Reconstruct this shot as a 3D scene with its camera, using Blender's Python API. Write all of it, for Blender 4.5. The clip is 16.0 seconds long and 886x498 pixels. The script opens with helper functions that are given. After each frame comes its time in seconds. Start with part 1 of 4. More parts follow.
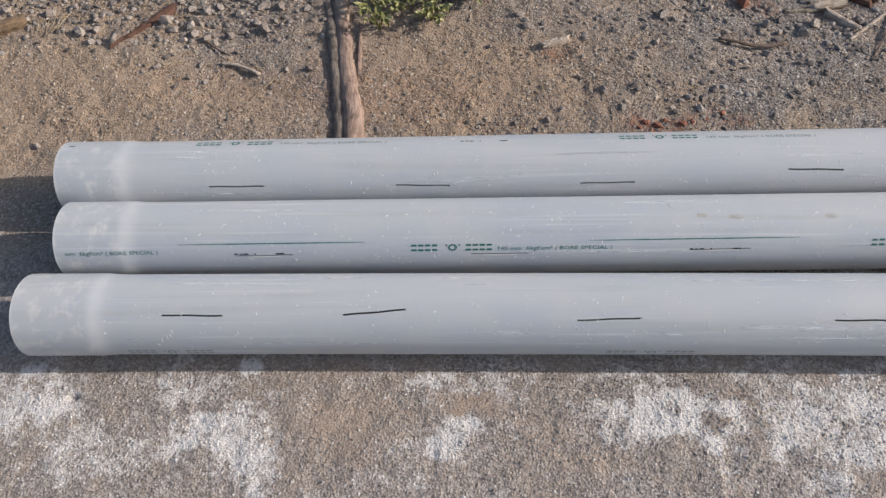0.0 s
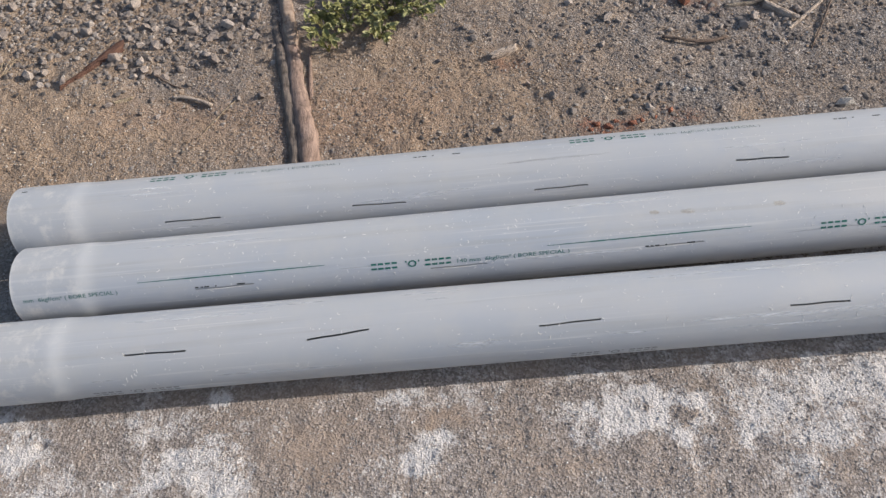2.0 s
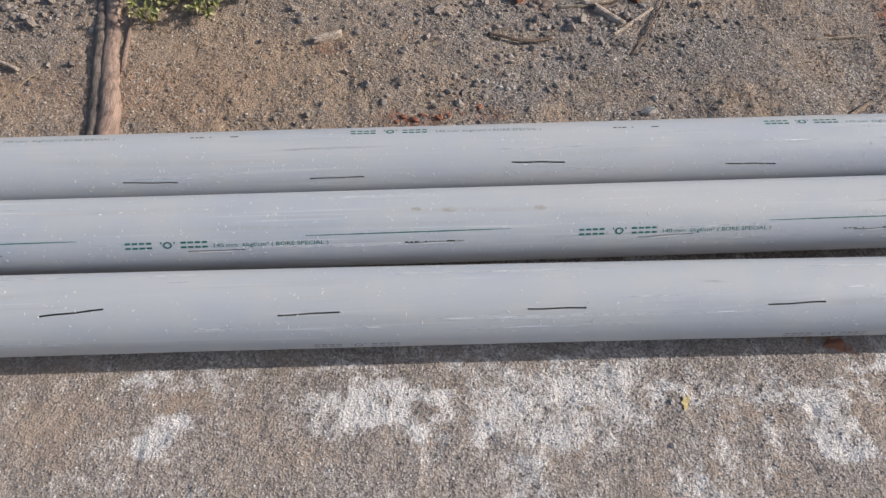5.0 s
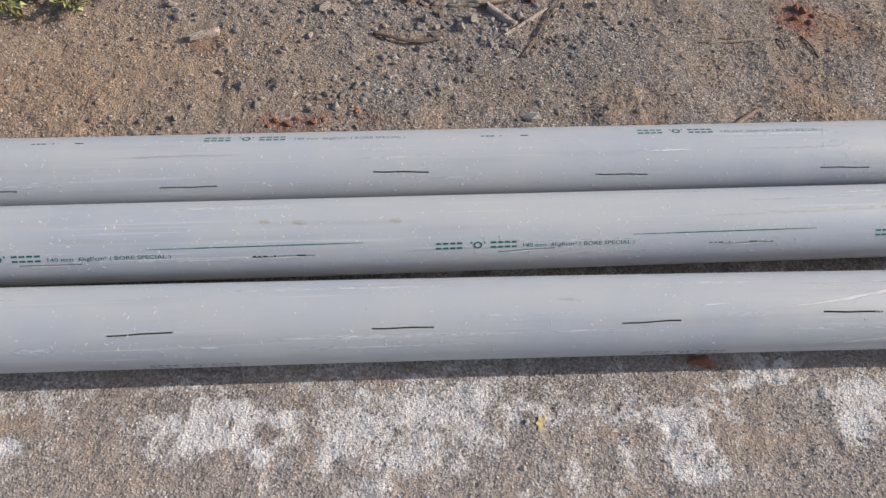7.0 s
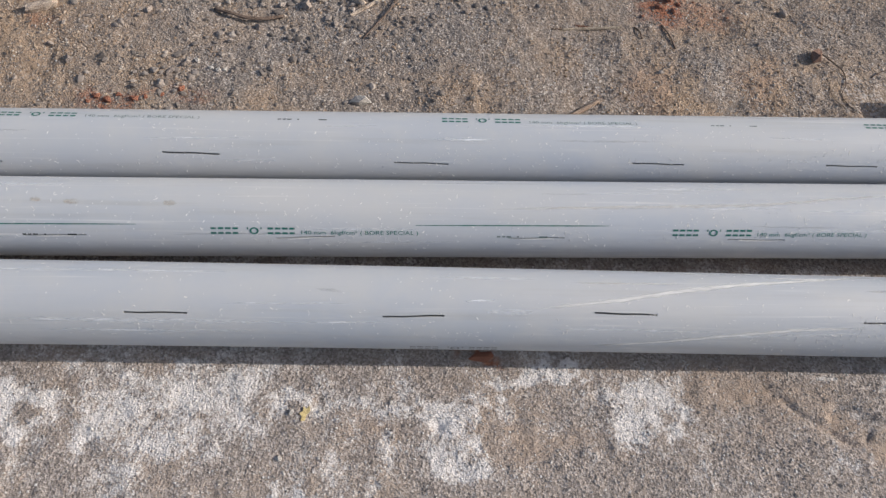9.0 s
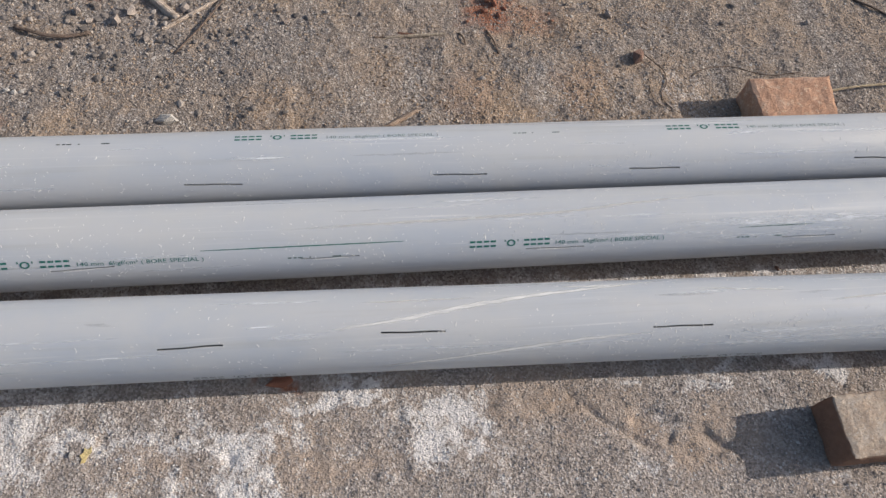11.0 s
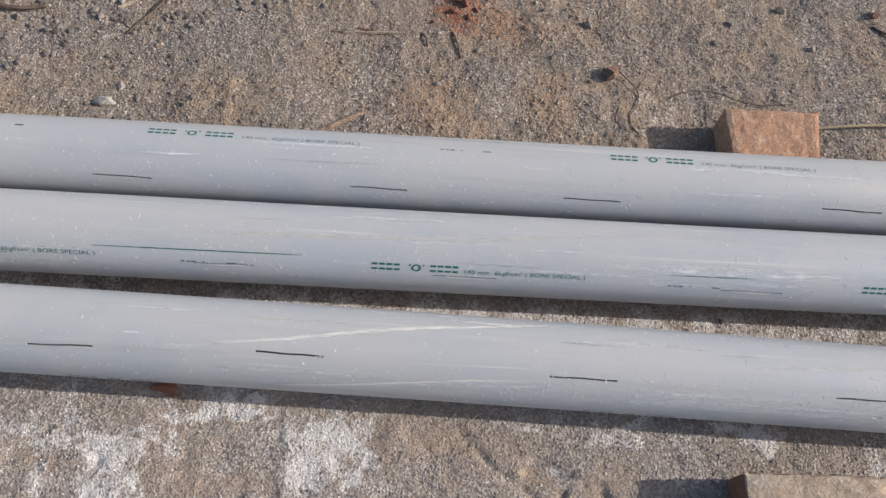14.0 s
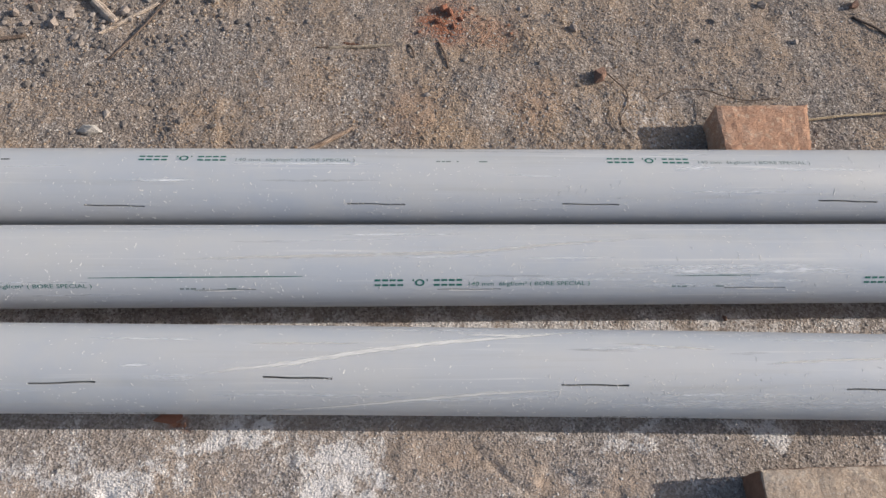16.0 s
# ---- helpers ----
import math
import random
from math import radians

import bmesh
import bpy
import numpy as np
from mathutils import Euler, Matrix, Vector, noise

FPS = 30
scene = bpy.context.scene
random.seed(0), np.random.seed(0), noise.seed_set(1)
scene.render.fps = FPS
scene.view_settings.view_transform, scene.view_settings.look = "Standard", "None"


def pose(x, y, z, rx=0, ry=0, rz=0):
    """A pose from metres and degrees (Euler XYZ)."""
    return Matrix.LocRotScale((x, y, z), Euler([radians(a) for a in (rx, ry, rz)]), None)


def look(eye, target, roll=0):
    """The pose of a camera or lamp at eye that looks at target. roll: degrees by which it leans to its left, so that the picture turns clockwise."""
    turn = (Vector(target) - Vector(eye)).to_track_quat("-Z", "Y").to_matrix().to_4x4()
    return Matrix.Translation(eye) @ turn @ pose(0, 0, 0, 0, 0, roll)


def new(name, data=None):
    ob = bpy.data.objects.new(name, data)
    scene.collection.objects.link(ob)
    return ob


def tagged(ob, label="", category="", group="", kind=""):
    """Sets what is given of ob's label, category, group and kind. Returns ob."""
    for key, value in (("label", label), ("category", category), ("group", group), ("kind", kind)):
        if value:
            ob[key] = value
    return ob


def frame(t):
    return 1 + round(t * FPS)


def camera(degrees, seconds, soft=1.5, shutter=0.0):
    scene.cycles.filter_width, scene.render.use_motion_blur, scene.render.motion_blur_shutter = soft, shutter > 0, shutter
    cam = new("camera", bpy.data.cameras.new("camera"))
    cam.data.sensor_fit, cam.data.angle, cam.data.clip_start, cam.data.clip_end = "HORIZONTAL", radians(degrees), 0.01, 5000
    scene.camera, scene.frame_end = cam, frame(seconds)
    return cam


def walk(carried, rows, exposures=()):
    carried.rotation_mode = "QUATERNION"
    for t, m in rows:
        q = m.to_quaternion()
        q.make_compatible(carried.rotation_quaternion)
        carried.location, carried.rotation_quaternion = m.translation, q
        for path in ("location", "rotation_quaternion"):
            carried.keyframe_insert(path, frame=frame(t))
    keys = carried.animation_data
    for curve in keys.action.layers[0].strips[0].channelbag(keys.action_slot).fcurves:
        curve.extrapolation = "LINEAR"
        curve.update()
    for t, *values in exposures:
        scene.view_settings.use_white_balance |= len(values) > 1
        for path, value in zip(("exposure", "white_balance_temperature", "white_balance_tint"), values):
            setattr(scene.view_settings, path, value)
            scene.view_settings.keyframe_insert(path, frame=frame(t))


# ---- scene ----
cam = camera(64.5, 16.0, soft=1.4)
PATH = [
    (0, (0.087, 0.123, 1.168), (0.037, 1.168, -0.536), -2.9),
    (0.5, (0.087, 0.119, 1.168), (0.045, 1.191, -0.52), -2.4),
    (1, (0.092, 0.121, 1.169), (0.055, 1.184, -0.525), -2.8),
    (1.5, (0.094, 0.128, 1.173), (0.087, 1.179, -0.529), -2.9),
    (2, (0.129, 0.124, 1.178), (0.13, 1.193, -0.512), -5.1),
    (2.5, (0.2, 0.117, 1.177), (0.254, 1.216, -0.493), -3.8),
    (3, (0.297, 0.111, 1.175), (0.346, 1.19, -0.508), -2.1),
    (3.5, (0.375, 0.11, 1.179), (0.438, 1.158, -0.524), 2.8),
    (5.8, (0.583, 0.127, 1.175), (0.685, 1.147, -0.542), 2.6),
    (6, (0.611, 0.134, 1.169), (0.728, 1.164, -0.541), 3.6),
    (6.5, (0.661, 0.16, 1.165), (0.839, 1.181, -0.546), 7.4),
    (7, (0.723, 0.171, 1.169), (0.871, 1.155, -0.566), 5.8),
    (7.5, (0.795, 0.179, 1.168), (0.925, 1.171, -0.564), 3.0),
    (8, (0.894, 0.192, 1.165), (1.018, 1.19, -0.564), 1.5),
    (8.5, (1.018, 0.17, 1.144), (1.104, 1.149, -0.598), 3.4),
    (9, (1.137, 0.183, 1.176), (1.236, 1.114, -0.591), 5.8),
    (9.5, (1.233, 0.164, 1.181), (1.362, 1.144, -0.557), 7.1),
    (10, (1.302, 0.164, 1.182), (1.507, 1.143, -0.55), 8.8),
    (10.2, (1.331, 0.174, 1.185), (1.556, 1.139, -0.552), 8.8),
    (12.3, (1.52, 0.28, 1.165), (1.746, 1.171, -0.611), 10.7),
    (12.5, (1.541, 0.291, 1.161), (1.732, 1.199, -0.611), 8.4),
    (13, (1.587, 0.292, 1.159), (1.7, 1.198, -0.621), 8.4),
    (13.5, (1.647, 0.308, 1.162), (1.742, 1.208, -0.621), 9.9),
    (14, (1.686, 0.306, 1.169), (1.74, 1.175, -0.631), 6.4),
    (14.5, (1.709, 0.31, 1.176), (1.768, 1.197, -0.616), 5.0),
    (15, (1.68, 0.303, 1.162), (1.802, 1.184, -0.629), 7.5),
    (15.5, (1.665, 0.317, 1.162), (1.769, 1.182, -0.639), 6.3),
    (16, (1.655, 0.322, 1.165), (1.756, 1.204, -0.627), 5.9),
]
# the camera's own white balance drifts a little warmer on the way
BALANCE = [(0, 0.0, 6500, 10), (8, 0.0, 6530, 10), (12, 0.0, 6640, 10), (16, 0.0, 6640, 10)]
walk(cam, [(t, look(eye, target, roll)) for t, eye, target, roll in PATH], BALANCE)

# ---- light ----
SUN_TO = Vector((2.12, 0.108, 1.0)).normalized()
SUN_EL = math.asin(SUN_TO.z)
world = bpy.data.worlds.new("sky")
scene.world = world
world.use_nodes = True
wn = world.node_tree
sky = wn.nodes.new("ShaderNodeTexSky")
sky.sky_type = "NISHITA"
sky.sun_disc = False
sky.sun_elevation = SUN_EL
sky.sun_rotation = math.atan2(SUN_TO.x, SUN_TO.y)
sky.dust_density = 2.6
wn.links.new(sky.outputs[0], wn.nodes["Background"].inputs[0])
wn.nodes["Background"].inputs[1].default_value = 0.128
sun = new("sun", bpy.data.lights.new("sun", "SUN"))
sun.data.energy = 4.3
sun.data.angle = radians(0.55)
sun.data.color = (1.0, 0.922, 0.84)
sun.matrix_world = look(SUN_TO * 20, (0, 0, 0))


# ---- materials ----
class Mat:
    """A small helper round a node tree."""

    def __init__(self, name, rough=0.8, spec=0.3):
        self.m = bpy.data.materials.new(name)
        self.m.use_nodes = True
        self.t = self.m.node_tree
        self.b = self.t.nodes["Principled BSDF"]
        self.b.inputs["Roughness"].default_value = rough
        self.b.inputs["Specular IOR Level"].default_value = spec
        self.co = self.node("ShaderNodeTexCoord").outputs["Object"]

    def node(self, kind, **inputs):
        n = self.t.nodes.new(kind)
        for k, v in inputs.items():
            self.put(n.inputs[k.replace("_", " ")], v)
        return n

    def put(self, socket, v):
        if isinstance(v, bpy.types.NodeSocket):
            self.t.links.new(v, socket)
        else:
            socket.default_value = v

    def noise(self, scale, detail=3.0, rough=0.55, co=None, stretch=None):
        co = co or self.co
        if stretch:
            mp = self.node("ShaderNodeMapping", Vector=co, Scale=stretch)
            co = mp.outputs[0]
        return self.node("ShaderNodeTexNoise", Vector=co, Scale=scale, Detail=detail, Roughness=rough).outputs[0]

    def cells(self, scale, co=None):
        n = self.node("ShaderNodeTexVoronoi", Vector=co or self.co, Scale=scale)
        return n

    def ramp(self, fac, stops):
        n = self.node("ShaderNodeValToRGB", Fac=fac)
        e = n.color_ramp.elements
        while len(e) < len(stops):
            e.new(0.5)
        for el, (p, c) in zip(e, stops):
            el.position = p
            el.color = (*c, 1) if isinstance(c, tuple) else (c, c, c, 1)
        return n.outputs[0]

    def mix(self, fac, a, b, blend="MIX"):
        n = self.t.nodes.new("ShaderNodeMix")
        n.data_type = "RGBA"
        n.blend_type = blend
        self.put(n.inputs[0], fac)
        for i, v in ((6, a), (7, b)):
            self.put(n.inputs[i], (*v, 1) if isinstance(v, tuple) else v)
        return n.outputs[2]

    def math(self, op, a, b=0.0, clamp=False):
        n = self.t.nodes.new("ShaderNodeMath")
        n.operation = op
        n.use_clamp = clamp
        self.put(n.inputs[0], a)
        self.put(n.inputs[1], b)
        return n.outputs[0]

    def attr(self, name):
        n = self.t.nodes.new("ShaderNodeAttribute")
        n.attribute_name = name
        return n.outputs["Fac"]

    def bump(self, height, strength, dist):
        n = self.node("ShaderNodeBump", Height=height, Strength=strength, Distance=dist)
        old = self.b.inputs["Normal"]
        if old.is_linked:
            self.t.links.new(old.links[0].from_socket, n.inputs["Normal"])
        self.t.links.new(n.outputs[0], old)

    def color(self, v):
        self.put(self.b.inputs["Base Color"], (*v, 1) if isinstance(v, tuple) else v)
        return self


def ground_material():
    g = Mat("weathered_ground", 0.95, 0.15)
    near, lime, soil, red, bare = g.attr("near"), g.attr("lime"), g.attr("soil"), g.attr("red"), g.attr("bare")
    grain = g.cells(270)
    split = g.node("ShaderNodeSeparateColor", Color=grain.outputs["Color"])
    grain_v, grain_w = split.outputs[0], split.outputs[1]
    fine = g.noise(420, 3, 0.7)
    mid = g.noise(70, 4, 0.65)
    broad = g.noise(9, 4, 0.6)
    stone = g.ramp(grain_v, [(0.0, (0.16, 0.137, 0.122)), (0.45, (0.27, 0.238, 0.215)), (0.86, (0.37, 0.328, 0.298)), (1.0, (0.60, 0.56, 0.525))])
    earth = g.ramp(mid, [(0.25, (0.30, 0.215, 0.147)), (0.55, (0.435, 0.322, 0.228)), (0.8, (0.545, 0.42, 0.315))])
    cover = g.math("ADD", g.math("MULTIPLY", soil, 1.2), g.math("SUBTRACT", g.math("MULTIPLY", broad, 0.9), 0.45), True)
    cover = g.math("MULTIPLY", cover, g.math("ADD", g.math("MULTIPLY", fine, 0.9), 0.35), True)
    far_c = g.mix(cover, stone, earth)
    slab = g.ramp(g.math("ADD", g.math("MULTIPLY", grain_v, 0.5), g.math("MULTIPLY", fine, 0.5)),
                  [(0.2, (0.21, 0.183, 0.164)), (0.5, (0.362, 0.317, 0.287)), (0.75, (0.54, 0.485, 0.452))])
    tan = g.ramp(mid, [(0.3, (0.34, 0.272, 0.22)), (0.7, (0.475, 0.39, 0.325))])
    slab = g.mix(g.math("MULTIPLY", g.math("SUBTRACT", g.noise(6.5, 5, 0.65), 0.45), 3.2, True), slab, tan)
    mortar = g.ramp(mid, [(0.25, (0.33, 0.255, 0.195)), (0.55, (0.45, 0.355, 0.285)), (0.85, (0.53, 0.43, 0.36))])
    slab = g.mix(g.math("MULTIPLY", bare, g.math("ADD", g.math("MULTIPLY", g.noise(40, 4, 0.7), 1.6), 0.1), True), slab, mortar)
    base = g.mix(near, far_c, slab)
    rust = g.ramp(g.noise(130, 3, 0.6), [(0.3, (0.24, 0.09, 0.05)), (0.7, (0.46, 0.205, 0.125))])
    base = g.mix(g.math("MULTIPLY", red, g.math("ADD", g.math("MULTIPLY", fine, 1.6), 0.15), True), base, rust)
    flake = g.math("ADD", g.math("MULTIPLY", g.noise(150, 3, 0.8), 1.0), g.math("MULTIPLY", g.noise(34, 4, 0.7), 0.9))
    flake = g.math("ADD", g.math("SUBTRACT", flake, 1.15), g.math("MULTIPLY", lime, 0.92))
    flake = g.math("MULTIPLY", g.math("SUBTRACT", flake, g.math("MULTIPLY", grain_w, 0.34)), 2.4, True)
    lime_c = g.ramp(fine, [(0.3, (0.67, 0.64, 0.63)), (0.6, (0.875, 0.85, 0.84))])
    flake = g.math("MULTIPLY", flake, g.math("SUBTRACT", 0.88, red, True))
    base = g.mix(flake, base, lime_c)
    g.color(base)
    g.bump(grain.outputs["Distance"], 0.55, 0.004)
    g.bump(fine, 0.8, 0.0032)
    g.bump(mid, 0.34, 0.008)
    g.bump(g.noise(150, 3, 0.6), 0.45, 0.005)
    return g.m


def gravel_material(name, stops, rough=0.9):
    g = Mat(name, rough, 0.25)
    isl = g.node("ShaderNodeNewGeometry").outputs["Random Per Island"]
    c = g.ramp(isl, stops)
    c = g.mix(g.noise(300, 3, 0.6), c, (0.16, 0.13, 0.11), "MULTIPLY")
    c2 = g.mix(0.35, g.ramp(isl, stops), c)
    g.color(c2)
    g.bump(g.noise(500, 2), 0.4, 0.002)
    return g.m


def stone_material():
    g = Mat("crushed_stone", 0.88, 0.3)
    r = g.node("ShaderNodeObjectInfo").outputs["Random"]
    c = g.ramp(r, [(0.0, (0.18, 0.158, 0.15)), (0.35, (0.30, 0.264, 0.25)), (0.7, (0.40, 0.35, 0.325)), (1.0, (0.57, 0.51, 0.475))])
    dust = g.ramp(g.noise(60, 4, 0.65), [(0.38, (0, 0, 0)), (0.7, (0.75, 0.75, 0.75))])
    c = g.mix(dust, c, (0.42, 0.325, 0.25))
    c = g.mix(g.ramp(g.noise(350, 2), [(0.35, 0.45), (0.6, 0.0)]), c, (0.12, 0.115, 0.11))
    g.color(c)
    g.bump(g.noise(220, 4, 0.6), 0.6, 0.003)
    return g.m


def plain_stone(name, a, b, scale=120):
    g = Mat(name, 0.9, 0.25)
    c = g.ramp(g.noise(scale, 4, 0.65), [(0.3, a), (0.7, b)])
    c = g.mix(g.ramp(g.noise(scale * 4, 2), [(0.3, 0.5), (0.55, 0.0)]), c, tuple(0.5 * v for v in a))
    g.color(c)
    g.bump(g.noise(scale * 2.5, 4, 0.6), 0.7, 0.003)
    return g.m


def pipe_material():
    g = Mat("grey_pvc", 0.42, 0.45)
    base = g.ramp(g.noise(3.2, 3, 0.5, stretch=(0.5, 3, 3)), [(0.3, (0.434, 0.475, 0.536)), (0.7, (0.525, 0.538, 0.556))])
    # fine rub marks along the pipe, and dust
    rub = g.noise(26, 4, 0.6, stretch=(0.09, 5.5, 5.5))
    rub_m = g.math("MULTIPLY", g.ramp(rub, [(0.58, 0.0), (0.72, 1.0)]), g.ramp(g.noise(4, 2), [(0.38, 0.0), (0.62, 0.85)]))
    base = g.mix(rub_m, base, (0.72, 0.72, 0.72))
    grime = g.ramp(g.noise(16, 4, 0.6, stretch=(0.12, 3.5, 3.5)), [(0.55, 0.0), (0.72, 0.35)])
    base = g.mix(grime, base, (0.36, 0.36, 0.345))
    film = g.ramp(g.noise(11, 5, 0.65), [(0.42, 0.0), (0.70, 0.5)])
    base = g.mix(film, base, (0.552, 0.553, 0.545))
    worn = g.math("MULTIPLY", g.attr("bell"), g.ramp(g.noise(38, 5, 0.7), [(0.5, 0.0), (0.68, 0.75)]))
    base = g.mix(worn, base, (0.70, 0.69, 0.67))
    base = g.mix(g.math("MULTIPLY", g.attr("rim"), g.ramp(g.noise(90, 3, 0.7), [(0.35, 0.1), (0.65, 0.8)])), base, (0.72, 0.72, 0.71))
    ring = g.math("MULTIPLY", g.attr("ring"), g.ramp(g.noise(30, 3), [(0.2, 0.15), (0.7, 0.5)]))
    base = g.mix(ring, base, (0.565, 0.585, 0.61))
    g.color(base)
    g.put(g.b.inputs["Roughness"], g.ramp(g.noise(18, 4, 0.6, stretch=(0.4, 2, 2)), [(0.3, 0.36), (0.7, 0.52)]))
    g.bump(g.noise(140, 3, 0.6), 0.08, 0.001)
    return g.m


def soft_scuff(name, col, density, even=0.0):
    g = Mat(name, 0.7, 0.3)
    g.color(col)
    n = g.ramp(g.noise(60, 4, 0.7, stretch=(0.35, 2.5, 2.5)), [(0.35, even), (0.65, 1.0)])
    g.put(g.b.inputs["Alpha"], g.math("MULTIPLY", g.math("MULTIPLY", n, density), g.attr("soft"), True))
    return g.m


def ink_material(name, col, keep=0.95):
    g = Mat(name, 0.6, 0.3)
    c = g.ramp(g.noise(500, 2), [(0.3, tuple(0.8 * v for v in col)), (0.7, tuple(1.25 * v for v in col))])
    g.color(c)
    g.put(g.b.inputs["Alpha"], g.math("MULTIPLY", g.ramp(g.noise(330, 3, 0.7), [(0.30, 0.25), (0.46, 1.0)]), keep, True))
    return g.m


def wood_material(name, dark, light, stretch=(0.5, 6, 5)):
    g = Mat(name, 0.85, 0.2)
    co = g.node("ShaderNodeTexCoord").outputs["Generated"]
    grain = g.noise(3.2, 5, 0.7, co=co, stretch=stretch)
    c = g.ramp(grain, [(0.28, dark), (0.55, light), (0.8, tuple(min(1.0, 1.2 * v) for v in light))])
    stain = g.ramp(g.noise(45, 3, 0.6), [(0.5, 0.0), (0.72, 0.65)])
    c = g.mix(stain, c, tuple(0.6 * v for v in dark))
    g.color(c)
    g.bump(grain, 0.9, 0.004)
    g.bump(g.noise(320, 3), 0.4, 0.001)
    return g.m


def brick_material(name, a, b, dusty, clay=None):
    g = Mat(name, 0.92, 0.15)
    n = g.noise(55, 5, 0.7)
    c = g.ramp(n, [(0.25, a), (0.7, b)])
    spots = g.cells(150)
    sv = g.node("ShaderNodeSeparateColor", Color=spots.outputs["Color"]).outputs[1]
    c = g.mix(g.ramp(sv, [(0.86, 0.0), (0.95, 0.4)]), c, (0.62, 0.50, 0.38))
    c = g.mix(g.ramp(g.noise(240, 3, 0.7), [(0.32, 0.6), (0.45, 0.0)]), c, tuple(0.45 * v for v in a))
    c = g.mix(g.ramp(g.noise(20, 5, 0.7), [(0.48, 0.0), (0.75, dusty)]), c, (0.62, 0.58, 0.52))
    g.color(c)
    # side faces' shade is put into their red clay colour; tops stay dusty
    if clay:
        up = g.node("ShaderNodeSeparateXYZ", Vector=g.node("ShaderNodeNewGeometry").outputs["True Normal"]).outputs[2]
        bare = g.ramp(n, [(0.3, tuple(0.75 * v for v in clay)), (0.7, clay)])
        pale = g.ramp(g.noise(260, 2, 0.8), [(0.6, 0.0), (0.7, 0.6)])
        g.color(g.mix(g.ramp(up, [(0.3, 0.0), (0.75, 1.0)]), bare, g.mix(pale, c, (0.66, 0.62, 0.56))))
    g.bump(g.noise(170, 4, 0.7), 0.8, 0.004)
    return g.m


def leaf_material():
    g = Mat("weed_leaf", 0.55, 0.35)
    r = g.node("ShaderNodeObjectInfo").outputs["Random"]
    c = g.ramp(r, [(0.0, (0.125, 0.13, 0.042)), (0.5, (0.25, 0.25, 0.09)), (1.0, (0.44, 0.43, 0.22))])
    c = g.mix(g.ramp(g.noise(90, 3), [(0.5, 0.0), (0.8, 0.4)]), c, (0.25, 0.22, 0.07))
    g.color(c)
    g.bump(g.noise(260, 2), 0.3, 0.001)
    return g.m


M_GROUND = ground_material()
M_GRAVEL = gravel_material("loose_gravel", [(0.0, (0.215, 0.19, 0.173)), (0.4, (0.285, 0.251, 0.227)), (0.75, (0.385, 0.335, 0.297)), (0.94, (0.45, 0.40, 0.36)), (1.0, (0.66, 0.625, 0.59))])
M_CHIPS = gravel_material("stone_chips", [(0.0, (0.14, 0.125, 0.116)), (0.4, (0.235, 0.208, 0.19)), (0.75, (0.33, 0.29, 0.262)), (1.0, (0.46, 0.415, 0.38))])
M_CRUMB = gravel_material("soil_crumbs", [(0.0, (0.23, 0.166, 0.115)), (0.5, (0.41, 0.308, 0.225)), (0.85, (0.51, 0.405, 0.312)), (1.0, (0.66, 0.60, 0.53))])
M_GRIT = gravel_material("slab_grit", [(0.0, (0.23, 0.203, 0.183)), (0.35, (0.325, 0.29, 0.263)), (0.75, (0.46, 0.418, 0.388)), (0.92, (0.59, 0.56, 0.53)), (1.0, (0.78, 0.77, 0.76))])
M_LIME = gravel_material("lime_crumb", [(0.0, (0.40, 0.37, 0.345)), (0.35, (0.66, 0.635, 0.61)), (1.0, (0.88, 0.87, 0.86))])
M_PALEGRIT = gravel_material("pale_grit", [(0.0, (0.40, 0.37, 0.34)), (0.6, (0.58, 0.55, 0.52)), (1.0, (0.76, 0.74, 0.72))])
M_REDCRUMB = gravel_material("brick_crumbs", [(0.0, (0.20, 0.085, 0.055)), (0.6, (0.38, 0.19, 0.125)), (1.0, (0.46, 0.28, 0.19))])
M_STONE = stone_material()
M_PALE = plain_stone("pale_mortar", (0.48, 0.45, 0.42), (0.66, 0.63, 0.60))
M_REDSTONE = plain_stone("red_brick_lump", (0.27, 0.11, 0.07), (0.43, 0.20, 0.135))
M_DARKSTONE = plain_stone("brown_lump", (0.20, 0.12, 0.092), (0.34, 0.22, 0.172))
M_PIPE = pipe_material()
M_GREEN = ink_material("green_ink", (0.012, 0.14, 0.112))
M_FAINT = ink_material("faded_green_ink", (0.03, 0.14, 0.11), 0.62)
M_GREY_INK = ink_material("grey_ink", (0.12, 0.15, 0.15), 0.5)
M_BLACK = ink_material("black_ink", (0.03, 0.04, 0.04), 0.9)
M_BURR = plain_stone("white_plastic_burr", (0.76, 0.76, 0.75), (0.86, 0.86, 0.85), 300)
M_SCUFF = soft_scuff("chalky_scuff", (0.80, 0.80, 0.79), 0.95, 0.65)
M_SCUFF_FAINT = soft_scuff("faint_chalk", (0.72, 0.70, 0.66), 0.5, 0.5)
M_SCUFF2 = soft_scuff("white_rub", (0.77, 0.80, 0.84), 0.9)
M_GRIME = soft_scuff("grey_grime", (0.33, 0.33, 0.32), 0.3)
M_OCHRE = soft_scuff("ochre_mud", (0.57, 0.48, 0.36), 0.5)
M_LOG = wood_material("weathered_branch", (0.15, 0.104, 0.084), (0.36, 0.263, 0.217), (5, 3.0, 5))
# grey bark; the stem's shade on it is mixed into this darker colour
M_LOGSHADE = wood_material("shaded_grey_bark", (0.095, 0.078, 0.067), (0.235, 0.195, 0.168), (6, 3.0, 6))
M_REDWOOD = wood_material("red_brown_wood", (0.09, 0.047, 0.035), (0.195, 0.108, 0.08))
M_PALEWOOD = wood_material("pale_split_wood", (0.36, 0.27, 0.205), (0.64, 0.54, 0.455))
